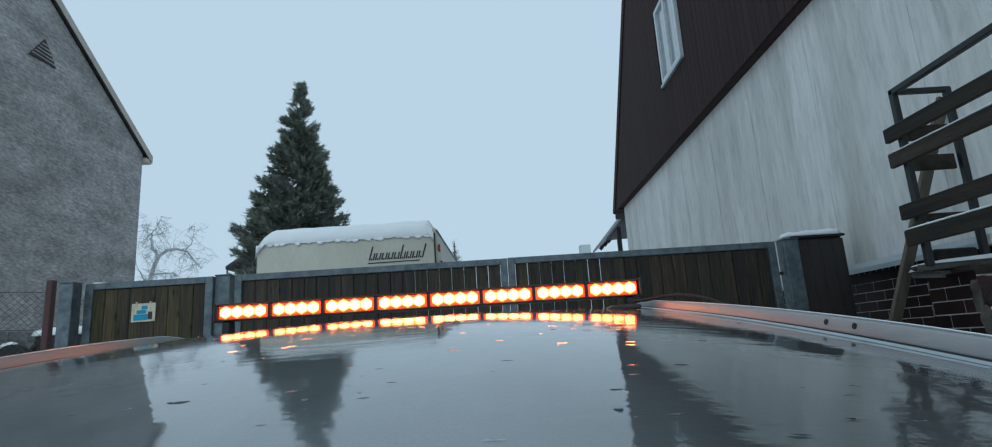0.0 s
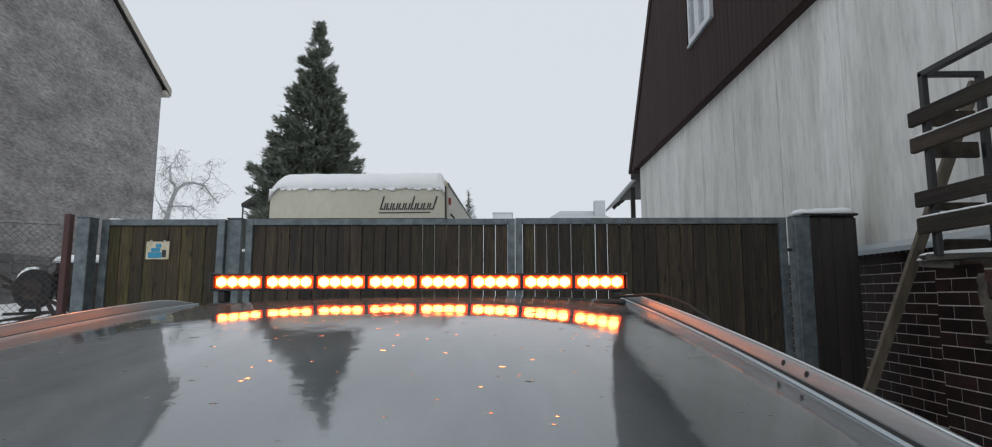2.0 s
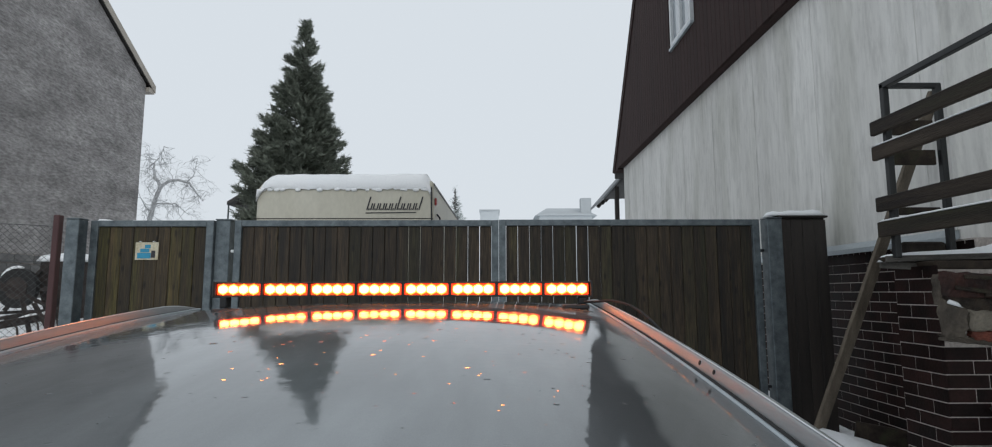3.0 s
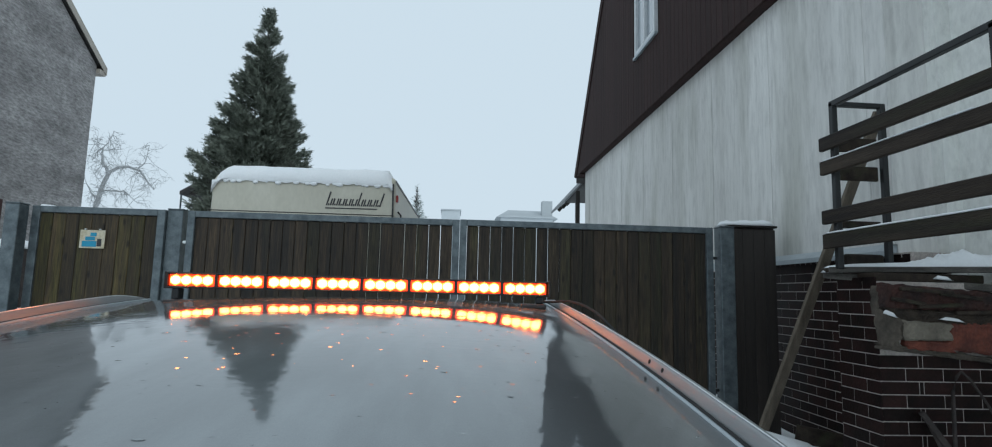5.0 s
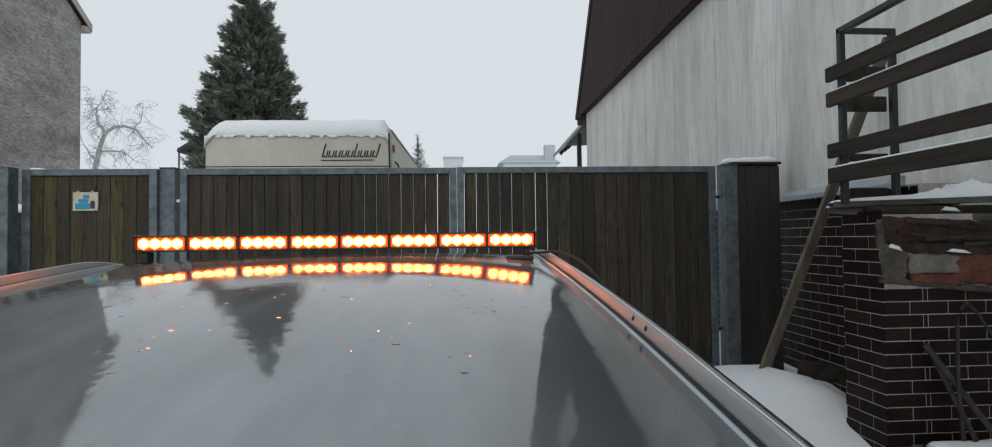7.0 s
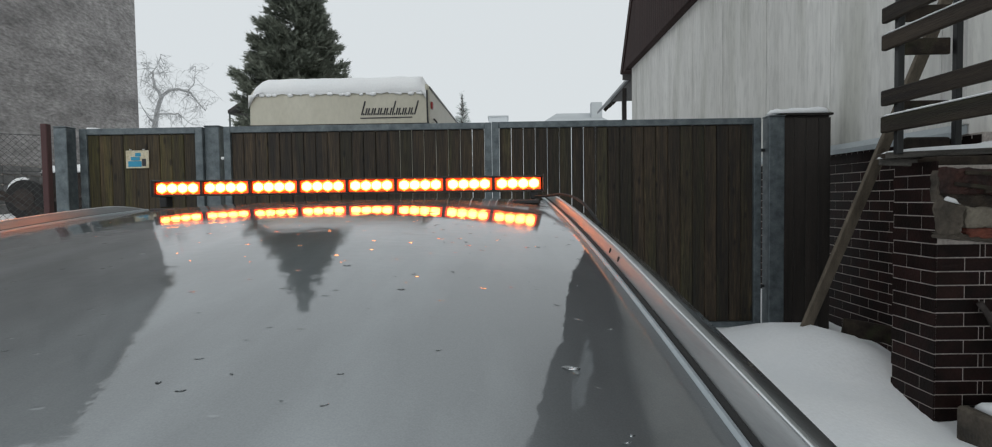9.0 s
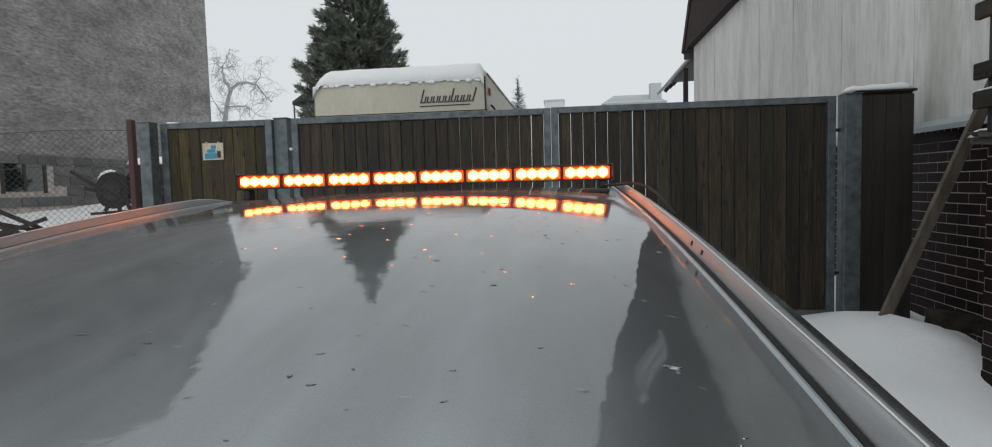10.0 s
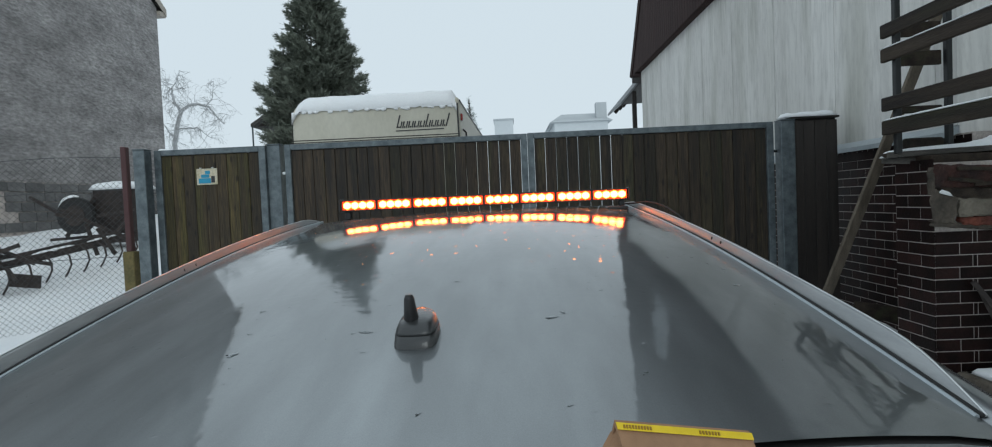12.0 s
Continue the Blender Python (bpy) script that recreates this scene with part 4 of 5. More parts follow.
for row in range(5):
    y = 6.05 + random.uniform(0, 0.3)
    while y < 16.6:
        w = random.uniform(0.28, 0.55)
        z = 1.38 + 0.215 * row
        if not (y < 10.78 and y + w > 9.74 and 1.6 < z + 0.1 < 2.32):
            piece("stone", stone_mesh, house, (HX + 0.045, y + w / 2, z + 0.105), (0.05, w - 0.022, 0.195))
        y += w

# ---------------------------------------------------------------- car
def right_edge(y):
    u = y - 0.5
    return 0.3295 - 0.0204 * u + 0.0018 * u * u - 0.0175 * u ** 3, 1.4614 + 0.128 * u - 0.0461 * u * u + 0.0225 * u ** 3


def left_edge(y):
    u = y - 0.5
    return -0.8376 + 0.048 * u + 0.0071 * u * u - 0.0085 * u ** 3, 1.440 + 0.1607 * u - 0.0619 * u * u - 0.0049 * u ** 3


def roof_point(s, y):
    """A point of the car's roof: s runs from -1 at the left rail to 1 at the right one."""
    (xl, zl), (xr, zr) = left_edge(y), right_edge(y)
    u = (s + 1) / 2
    edge = zl + (zr - zl) * u
    crown = 1.4344 + 0.155 * y - 0.05 * y * y - (zl + zr) / 2
    a = abs(s)
    bow = 2.3 + (0.75 * max(0.0, min(1.0, (0.85 - y) / 0.7)) if s > 0 else 0.0)
    z = edge + crown * (1 - a ** bow) + 0.0008 * math.exp(-((a - 0.86) / 0.02) ** 2) * (1 if y < 0.9 else 0.3)
    if y > 1.24:
        z -= 1.3 * (y - 1.24) ** 2
    return Vector((xl + (xr - xl) * u, y, z))


def rear_y(s):
    """The rear edge of the roof skin, bowed in plan."""
    return -0.352 + 0.122 * s * s - 0.022 * min(1.0, 3 * s) if s > 0 else -0.352 + 0.150 * s * s


car = thing("car", (-0.24, 1.3, 0.05), "dark grey estate car with wet roof and silver roof rails", "car")
bm = bmesh.new()
NS, NV = 60, 60
grid = []
for j in range(NV + 1):
    row = []
    for i in range(NS + 1):
        s = -1 + 2 * i / NS
        yr = rear_y(s)
        row.append(bm.verts.new(roof_point(s, yr + (1.40 - yr) * j / NV)))
    grid.append(row)
for r, q in zip(grid, grid[1:]):
    for i in range(NS):
        bm.faces.new((r[i], r[i + 1], q[i + 1], q[i]))
part("roof_panel", bm, LACQUER, car, "wet dark grey roof skin", True)
# shoulders beside the roof, cabin glass and pillars, lower body


def mid_x(y):
    return -0.262 + 0.04 * y


for side, edge in ((1, right_edge), (-1, left_edge)):
    sh = []
    for k in range(19):
        y = -0.30 + 1.68 * k / 18
        x, z = edge(y)
        z -= 1.3 * max(0.0, y - 1.24) ** 2
        sh.append([(x, y, z), (x + side * 0.03, y, z + 0.003), (x + side * 0.062, y, z - 0.012), (x + side * 0.085, y, z - 0.05), (x + side * 0.02, y, z - 0.075)])
    part("shoulder", loft(bmesh.new(), sh), LACQUER, car, "", True)
low = [(mid_x(-0.80) - 0.80, -0.80, 0.93), (mid_x(-0.80) + 0.80, -0.80, 0.93), (mid_x(2.25) + 0.76, 2.25, 1.01), (mid_x(2.25) - 0.76, 2.25, 1.01)]
top = [(mid_x(-0.36) - 0.66, -0.36, 1.20), (mid_x(-0.36) + 0.66, -0.36, 1.20), (mid_x(1.36) + 0.58, 1.36, 1.43), (mid_x(1.36) - 0.58, 1.36, 1.43)]
part("cabin_glass", loft(bmesh.new(), [low, top]), DARK_GLASS, car, "dark window band")
for a, b2 in zip(low, top):
    part("pillar", beam(bmesh.new(), Vector(a) * 1.0, Vector(b2) + Vector((0, 0, 0.03)), 0.07, 0.05, 0.01), LACQUER, car)
for y in (0.55, 1.35):
    for sd in (-1, 1):
        part("door_pillar", beam(bmesh.new(), (mid_x(y) + sd * 0.805, y, 0.93), (mid_x(y) + sd * 0.635, y, 1.36), 0.05, 0.02, 0.005, (0, 1, 0)), BLACK, car)


def body_section(y, w, z0, z1, r):
    out = []
    for cx, cz, a0 in ((1, 1, 0), (-1, 1, 90), (-1, -1, 180), (1, -1, 270)):
        for q in range(5):
            a = radians(a0 + 22.5 * q)
            out.append((mid_x(y) + cx * (w - r) + r * math.cos(a), y, (z1 - r if cz > 0 else z0 + r) + r * math.sin(a)))
    return out


part("lower_body", loft(bmesh.new(), [body_section(*a) for a in ((-0.98, 0.70, 0.34, 0.72, 0.10), (-0.92, 0.80, 0.27, 0.86, 0.12), (-0.80, 0.85, 0.23, 0.93, 0.11), (0.0, 0.88, 0.22, 0.945, 0.10),
     (1.4, 0.88, 0.26, 0.98, 0.10), (2.2, 0.88, 0.30, 1.04, 0.10), (2.9, 0.86, 0.34, 1.01, 0.13), (3.35, 0.80, 0.38, 0.93, 0.15), (3.55, 0.70, 0.42, 0.82, 0.15), (3.62, 0.55, 0.48, 0.72, 0.10))]), LACQUER, car, "", True)
# rear spoiler, tailgate, bonnet and screens
bm = bmesh.new()
secs = []
for k, (dy, dz) in enumerate(((-0.0075, -0.0042), (-0.10, -0.024), (-0.17, -0.040), (-0.175, -0.065), (-0.0075, -0.05))):
    secs.append([])
    for i in range(61):
        s = -0.96 + 1.92 * i / 60
        p = roof_point(s, rear_y(s))
        secs[-1].append((p.x, p.y + dy, p.z + dz))
part("spoiler", loft(bmesh.new(), [list(c) for c in zip(*secs)]), LACQUER, car)
part("seam", loft(bmesh.new(), [[tuple(roof_point(-0.98 + 1.96 * i / 60, rear_y(-0.98 + 1.96 * i / 60)) + Vector(o)) for o in ((0, 0.035, -0.009), (0, -0.0085, -0.0046), (0, -0.0085, -0.05), (0, 0.035, -0.05))] for i in range(61)]), RUBBER, car, "black gap at the tailgate")
for x in (-0.70, 0.45):
    part("headlight", box(x - 0.14, x + 0.14, 3.36, 3.585, 0.66, 0.80, bevel=0.03, seg=2), glass("lamp_glass", (0.5, 0.5, 0.5)), car)
for sd in (-1, 1):
    for y in (0.05, 2.70):
        x = mid_x(y) + sd * 0.785
        z = hz(x, y) + 0.315
        wheel = part("wheel", tube(bmesh.new(), [(x - 0.10, y, z), (x + 0.10, y, z)], 0.315, 24), RUBBER, car)
        part("rim", tube(bmesh.new(), [(x - 0.108, y, z), (x + 0.108, y, z)], 0.20, 16), ALU, wheel)
# roof rails: outwards and upwards from the foot of the inner face
RAIL_FORM = ((0.0, 0.0), (0.0008, 0.004), (0.0025, 0.010), (0.0045, 0.0155), (0.0069, 0.0198), (0.0115, 0.0192), (0.0165, 0.0174),
             (0.0210, 0.0140), (0.0236, 0.0095), (0.0245, 0.0045), (0.0240, 0.0))
for side, edge, so, sh in ((1, right_edge, 1.0, 1.0), (-1, left_edge, 0.8, 1.12)):
    secs, gap, bead, crest = [], [], [], []
    form = [(o * so, h * sh) for o, h in RAIL_FORM]
    n = 60
    for i in range(n + 1):
        y = -0.215 + 1.540 * i / n
        x, z = edge(y)
        k = math.sin(max(0.0, min(1.0, (y + 0.215) / 0.16)) * math.pi / 2)
        k *= 1.0 - 0.15 * max(0.0, min(1.0, (y - 0.35) / 0.8))
        k *= math.sin(max(0.0, min(1.0, (1.325 - y) / 0.16)) * math.pi / 2)
        k = 0.10 + 0.90 * k
        tilt = 0.45 * max(0.0, min(1.0, (0.25 - y) / 0.35))
        secs.append([(x + side * (0.004 + (o + tilt * h * (o < 0.012)) * k), y, z + 0.0012 + h * k) for o, h in form])
        gap.append((x + side * 0.0024, y, z + 0.0016))
        bead.append((x - side * 0.0040, y, z + 0.0012))
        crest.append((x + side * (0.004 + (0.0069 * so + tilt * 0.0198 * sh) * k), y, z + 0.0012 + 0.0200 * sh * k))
    bm = loft(bmesh.new(), secs)
    bm.verts.index_update()
    nf = len(RAIL_FORM)
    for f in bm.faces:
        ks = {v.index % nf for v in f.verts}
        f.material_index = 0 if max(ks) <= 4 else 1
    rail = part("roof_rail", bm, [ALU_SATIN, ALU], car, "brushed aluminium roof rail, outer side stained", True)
    part("seal", tube(bmesh.new(), gap, 0.0030, 6), RUBBER, rail, "black rubber seal")
    # light grey strip put in for the roof ditch's edge catching light
    part("bead", tube(bmesh.new(), bead, 0.0032, 6), METAL_SILL, rail)
    # thin bright tube standing in for the edge's specular highlight
    part("glint_strip", tube(bmesh.new(), crest, 0.0010, 6), RAIL_GLINT, rail, "thin bright strip drawn for the highlight on the rail's edge")
    for y in ((0.449, 0.4995) if side > 0 else (0.495, 0.540)):
        x, z = edge(y)
        part("screw_hole", tube(bmesh.new(), [(x + side * 0.0060, y, z + 0.0125), (x + side * 0.0105, y, z + 0.0115)], 0.0034, 12), RUBBER, rail)
# antenna
AX, AY = -0.222, -0.098


def foot_outline(k, zoff, ky=1.0):
    out = []
    for a in range(24):
        t = 2 * math.pi * a / 24
        c, s = math.cos(t), math.sin(t)
        w = 0.0262 * (1 - 0.42 * max(0.0, s))
        e = 0.42 if s < 0 else 0.8
        x, y = AX + math.copysign(abs(c) ** e, c) * w * k, AY + math.copysign(abs(s) ** e, s) * (0.052 if s < 0 else 0.046) * k * ky
        out.append((x, y, 1.418 + 0.10 * (y - AY) + zoff))
    return out


ant = part("antenna", loft(bmesh.new(), [foot_outline(1.0, -0.012), foot_outline(0.985, 0.0), foot_outline(0.93, 0.012)]), ANTENNA, car, "grey plastic roof antenna", True)
part("cover", loft(bmesh.new(), [foot_outline(0.915, 0.0125), foot_outline(0.89, 0.016), foot_outline(0.79, 0.022), foot_outline(0.55, 0.026), foot_outline(0.2, 0.0265)]), ANTENNA, ant, "", True)
bm = bmesh.new()
ms = []
for k, (z, yc, w, d) in enumerate(((0.017, -0.106, 0.0125, 0.022), (0.026, -0.114, 0.0098, 0.016), (0.040, -0.121, 0.0078, 0.011), (0.058, -0.127, 0.0060, 0.008), (0.0625, -0.128, 0.0042, 0.005))):
    ms.append([(AX - 0.006 + w * math.cos(2 * math.pi * a / 16), yc + d * math.sin(2 * math.pi * a / 16), 1.408 + z) for a in range(16)])
part("mast", loft(bm, ms), BLACK, ant, "short tapered black mast", True)

# beads of melt water on the roof
bm = bmesh.new()
for i in range(190):
    s = random.uniform(-0.95, 0.95)
    y = random.uniform(-0.30 + 0.14 * s * s, 1.12)
    p = roof_point(s, y)
    if abs(p.x - AX) < 0.05 and -0.17 < p.y < 0.04:
        continue
    r = random.choice((0.0010, 0.0012, 0.0015, 0.002, 0.0028)) * random.uniform(0.7, 1.2)
    if i < 7:
        r = random.uniform(0.0045, 0.0065)
    m = Matrix.Translation(p) @ Matrix.Rotation(random.gauss(0.1, 0.5), 4, "Z") @ Matrix.Diagonal((r * random.uniform(1.2, 2.6), r * random.uniform(0.7, 1.0), r * 0.14, 1))
    bmesh.ops.create_icosphere(bm, subdivisions=2 if r > 0.003 else 1, radius=1, matrix=m)
solid("water_drops", bm, WATER, "scattered beads of melt water on the car roof", "water", kind="stuff", smooth=True)

# ---------------------------------------------------------------- light bar
BX0, BX1, BY, BZ0, BZ1 = -0.675, 0.290, 1.155, 1.564, 1.603
bar = thing("light_bar", ((BX0 + BX1) / 2, BY, BZ0), "black warning light bar with glowing amber LED modules", "light bar")
bm = bmesh.new()
bx(bm, BX0, BX1, BY + 0.012, BY + 0.045, BZ0, BZ1, bevel=0.003)
bx(bm, BX0, BX1, BY - 0.001, BY + 0.0118, BZ1 - 0.004, BZ1, bevel=0.001)
bx(bm, BX0, BX1, BY - 0.001, BY + 0.0118, BZ0, BZ0 + 0.004, bevel=0.001)
part("housing", bm, BLACK, bar, "black aluminium housing")
for x in (BX0 - 0.006, BX1):
    part("end_cap", box(x, x + 0.006, BY - 0.002, BY + 0.046, BZ0 - 0.002, BZ1 + 0.002, bevel=0.002), BLACK, bar)
PITCH = (BX1 - BX0) / 8
bm = bmesh.new()
bmesh.ops.create_icosphere(bm, subdivisions=2, radius=1, matrix=Matrix.Diagonal((0.0126, 0.003, 0.0106, 1)))
led_mesh = to_mesh("led", bm, LED_GLOW, True)
bm = bmesh.new()
rings = []
for r, y in ((0.0150, -0.003), (0.0110, 0.0015), (0.006, 0.0045)):
    rings.append([(r * math.cos(2 * math.pi * a / 6 + 0.52), y, r * math.sin(2 * math.pi * a / 6 + 0.52)) for a in range(6)])
loft(bm, rings)
cup_mesh = to_mesh("reflector", bm, LED_CUP)
for i in range(8):
    x0 = BX0 + PITCH * i
    mod = part("led_module", box(x0 + 0.004, x0 + PITCH - 0.004, BY + 0.0065, BY + 0.0118, BZ0 + 0.0055, BZ1 - 0.0055, bevel=0.001), LED_PLATE, bar, "amber lens plate made to glow for the LEDs' halo")
    part("divider", box(x0 - 0.0035 if i else x0, x0 + 0.0035, BY - 0.0005, BY + 0.0117, BZ0 + 0.0042, BZ1 - 0.0042), BLACK, mod)
    for k in range(4):
        c = (x0 + 0.0213 + 0.0260 * k, BY + 0.0055, (BZ0 + BZ1) / 2)
        piece("reflector", cup_mesh, mod, c)
        piece("led", led_mesh, mod, (c[0], c[1] - 0.0035, c[2]))
for x0, x1 in ((BX0 + 0.012, BX0 + 0.030), (BX1 - 0.030, BX1 - 0.012)):
    zr = roof_point(-0.8 if x0 < -0.2 else 0.84, 1.12).z
    part("bracket", box(x0, x1, BY + 0.005, BY + 0.035, zr + 0.010, BZ0 - 0.001, bevel=0.002), BLACK, bar)
    xa, xb = (x0 - 0.004, x1 + 0.045) if x0 < -0.2 else (x0 - 0.045, x1 + 0.004)
    part("magnet_foot", box(xa, xb, BY - 0.035, BY + 0.04, zr - 0.004, zr + 0.009, bevel=0.004), BLACK, bar)
cable = [(0.270, 1.135, 1.5505), (0.295, 1.125, 1.551), (0.312, 1.105, 1.553), (0.328, 1.075, 1.5545), (0.340, 1.03, 1.5515), (0.350, 0.98, 1.545), (0.358, 0.92, 1.534), (0.364, 0.86, 1.518), (0.372, 0.80, 1.495)]
part("cable", tube(bmesh.new(), cable, 0.0032, 6), RUBBER, bar, "thin black cable led over the roof rail")

# small carton on the spoiler
carton = thing("cardboard_carton", (0.0, -0.46, 1.33), "small brown cardboard carton with a yellow tape edge", "carton")
e0, e1 = Vector((-0.050, -0.455, 1.440)), Vector((0.035, -0.440, 1.4245))


def flap(a, b, c, d, th=0.002):
    b_ = bmesh.new()
    nrm = (Vector(b) - Vector(a)).cross(Vector(d) - Vector(a)).normalized() * th
    return loft(b_, [[Vector(p) for p in (a, b, c, d)], [Vector(p) + nrm for p in (a, b, c, d)]])


part("front_flap", flap(e0, e1, e1 + Vector((0.006, -0.055, -0.060)), e0 + Vector((0.012, -0.055, -0.060))), CARD, carton)
part("back_flap", flap(e0, e1, e1 + Vector((-0.004, 0.035, -0.080)), e0 + Vector((-0.012, 0.040, -0.088))), CARD, carton)
part("end_flap", flap(e0 + Vector((0.003, 0.002, -0.004)), e0 + Vector((0.006, -0.045, -0.06)), e0 + Vector((-0.040, -0.022, -0.055)), e0 + Vector((-0.002, 0.006, -0.008))), CARD, carton, "shaded inner flap")
part("tape", flap(e0 + Vector((0, -0.0022, 0.001)), e1 + Vector((0, -0.0022, 0.001)), e1 + Vector((0.0004, -0.0046, -0.0024)), e0 + Vector((0.0008, -0.0046, -0.0024)), 0.0006), YELLOW, carton, "yellow printed tape")
for k in range(17):
    u = 0.05 + 0.021 * k if k < 10 else 0.60 + 0.023 * (k - 10)
    a, b = e0.lerp(e1, u), e0.lerp(e1, u + 0.012)
    part("print", flap(a + Vector((0, -0.0034, 0.0004)), b + Vector((0, -0.0034, 0.0004)), b + Vector((0.0002, -0.0046, -0.0012)), a + Vector((0.0002, -0.0046, -0.0012)), 0.0007), TAPE_INK, carton)

# ---------------------------------------------------------------- trees
def conifer(name, base, top_z, r0, count, leaf_mat, label, seed, size=1.0, bulge=0.0):
    rng = np.random.default_rng(seed)
    t = thing(name, base, label, "tree")
    b0 = Vector(base)
    hgt = top_z - b0.z
    part("trunk", tube(bmesh.new(), [b0 + Vector((0, 0, -0.2)), b0 + Vector((0.03, 0, hgt * 0.5)), b0 + Vector((0, 0, hgt * 0.97))], [0.16 * size, 0.09 * size, 0.01]), BARK, t)
    lim = bmesh.new()
    verts, faces = [], []
    limbs = []
    for i in range(430):
        f = 0.04 + 0.935 * (1 - rng.uniform(0, 1) ** 0.78)
        az = rng.uniform(0, 2 * math.pi)
        r = r0 * min(0.60, (1 - f) ** 1.02) * rng.uniform(0.70, 1.20) + 0.01
        if bulge and math.cos(az - math.pi) > 0.3 and f < 0.42:
            r *= 1 + bulge
        a = b0 + Vector((0, 0, hgt * f))
        e = a + Vector((math.cos(az) * r, math.sin(az) * r, 0.42 * r + hgt * 0.012))
        limbs.append((a, e))
        tube(lim, [a, a.lerp(e, 0.5) - Vector((0, 0, 0.04 * r)), e], [0.022 * size, 0.013 * size, 0.004], 4)
    for i in range(9):
        a = b0 + Vector((0, 0, hgt * (0.915 + 0.004 * i)))
        limbs.append((a, a + Vector((math.cos(i * 2.4) * 0.05, math.sin(i * 2.4) * 0.05, hgt * (0.020 + 0.003 * i)))))
    part("limb_work", lim, BARK, t)
    share = np.array([(e - a).length ** 0.9 for a, e in limbs])
    picks = rng.choice(len(limbs), size=count, p=share / share.sum())
    for i in range(count):
        a, e = limbs[int(picks[i])]
        u = rng.uniform(0.12, 1.0) ** 0.6
        d = (e - a)
        rr = d.length
        c = a.lerp(e, u) + Vector(rng.normal(0, 1, 3)) * (0.030 * size + 0.055 * rr * (1.15 - u))
        out = Vector((d.x, d.y, 0)).normalized()
        dirv = (out * rng.uniform(0.5, 1.1) + Vector((rng.normal(0, .42), rng.normal(0, .42), rng.uniform(-0.15, 0.85)))).normalized()
        sidev = dirv.cross(Vector(rng.normal(0, 1, 3))).normalized()
        kk = min(1.0, 0.38 + 0.62 * rr / (0.35 * r0))
        L, W = rng.uniform(0.10, 0.24) * size * kk, rng.uniform(0.016, 0.034) * size * kk
        k = len(verts)
        # a spray: a main blade with two side fingers
        tip = c + dirv * L + Vector((0, 0, 0.02))
        for p in (c - sidev * W * 0.4, c + sidev * W * 0.4, tip, c + dirv * L * 0.35 + sidev * W * 1.5, c + dirv * L * 0.2, c + dirv * L * 0.35 - sidev * W * 1.5,
                  c + dirv * L * 0.75 + sidev * W * 1.2, c + dirv * L * 0.75 - sidev * W * 1.2, c + dirv * L * 0.55):
            verts.append(p - b0)
        faces += [(k, k + 1, k + 2), (k, k + 3, k + 4), (k + 1, k + 4, k + 5), (k + 4, k + 6, k + 8), (k + 4, k + 8, k + 7)]
    me = bpy.data.meshes.new("crown")
    me.from_pydata([tuple(v) for v in verts], [], faces)
    me.materials.append(leaf_mat)
    crown = new("crown", me)
    crown.parent = t
    tagged(crown, "dense drooping evergreen sprays")
    return t


conifer("conifer_tree", (-4.78, 14.0, hz(-4.78, 14)), 8.62, 1.84, 76000, HAZED_LEAF, "tall dark green conifer behind the caravan", 5, 1.0, 0.10)
conifer("conifer_tree", (-2.62, 40.0, hz(-2.6, 40)), 9.0, 1.5, 2500, FAR_LEAF, "slim far conifer, coloured pale for the fog", 9, 1.6)


def bare_tree(base, limbs, seed, material, label):
    """An old orchard tree: a leaning trunk, a few crooked limbs and many drooping twigs."""
    rng = random.Random(seed)
    t = thing("bare_tree", base, label, "tree")
    twigs = bmesh.new()

    def twig(p, d, length, r, depth):
        pts, rad = [p], [r]
        for k in range(4):
            d = (d + Vector((rng.gauss(0, .22), rng.gauss(0, .22), rng.gauss(-0.05, .16)))).normalized()
            p = p + d * length / 4
            pts.append(p)
            rad.append(r * (1 - 0.17 * (k + 1)))
        tube(twigs, pts, rad, 3)
        if depth < 3:
            for k in range(3):
                nd = (d + Vector((rng.gauss(0, .7), rng.gauss(0, .7), rng.gauss(-0.05, .5)))).normalized()
                twig(pts[rng.choice((1, 2, 3, 4))], nd, length * rng.uniform(0.5, 0.75), r * 0.6, depth + 1)

    for n, (r0, r1, pts) in enumerate(limbs):
        pts = [Vector(q) for q in pts]
        fine = []
        for a, b in zip(pts, pts[1:]):
            for k in range(3):
                fine.append(a.lerp(b, k / 3) + Vector((rng.gauss(0, .02), rng.gauss(0, .02), rng.gauss(0, .02))) * (k > 0))
        fine.append(pts[-1])
        m = len(fine) - 1
        part("trunk" if n == 0 else "limb", tube(bmesh.new(), fine, [r0 + (r1 - r0) * k / m for k in range(m + 1)], 6), material, t)
        for k in range(2 if n else 5, m + 1):
            for _ in range(2):
                d = Vector((rng.gauss(0, .7), rng.gauss(0, .6), rng.gauss(0.05, .75))).normalized()
                twig(fine[k], d, rng.uniform(0.35, 0.8), 0.013, 1)
    part("twig_work", twigs, material, t)
    return t


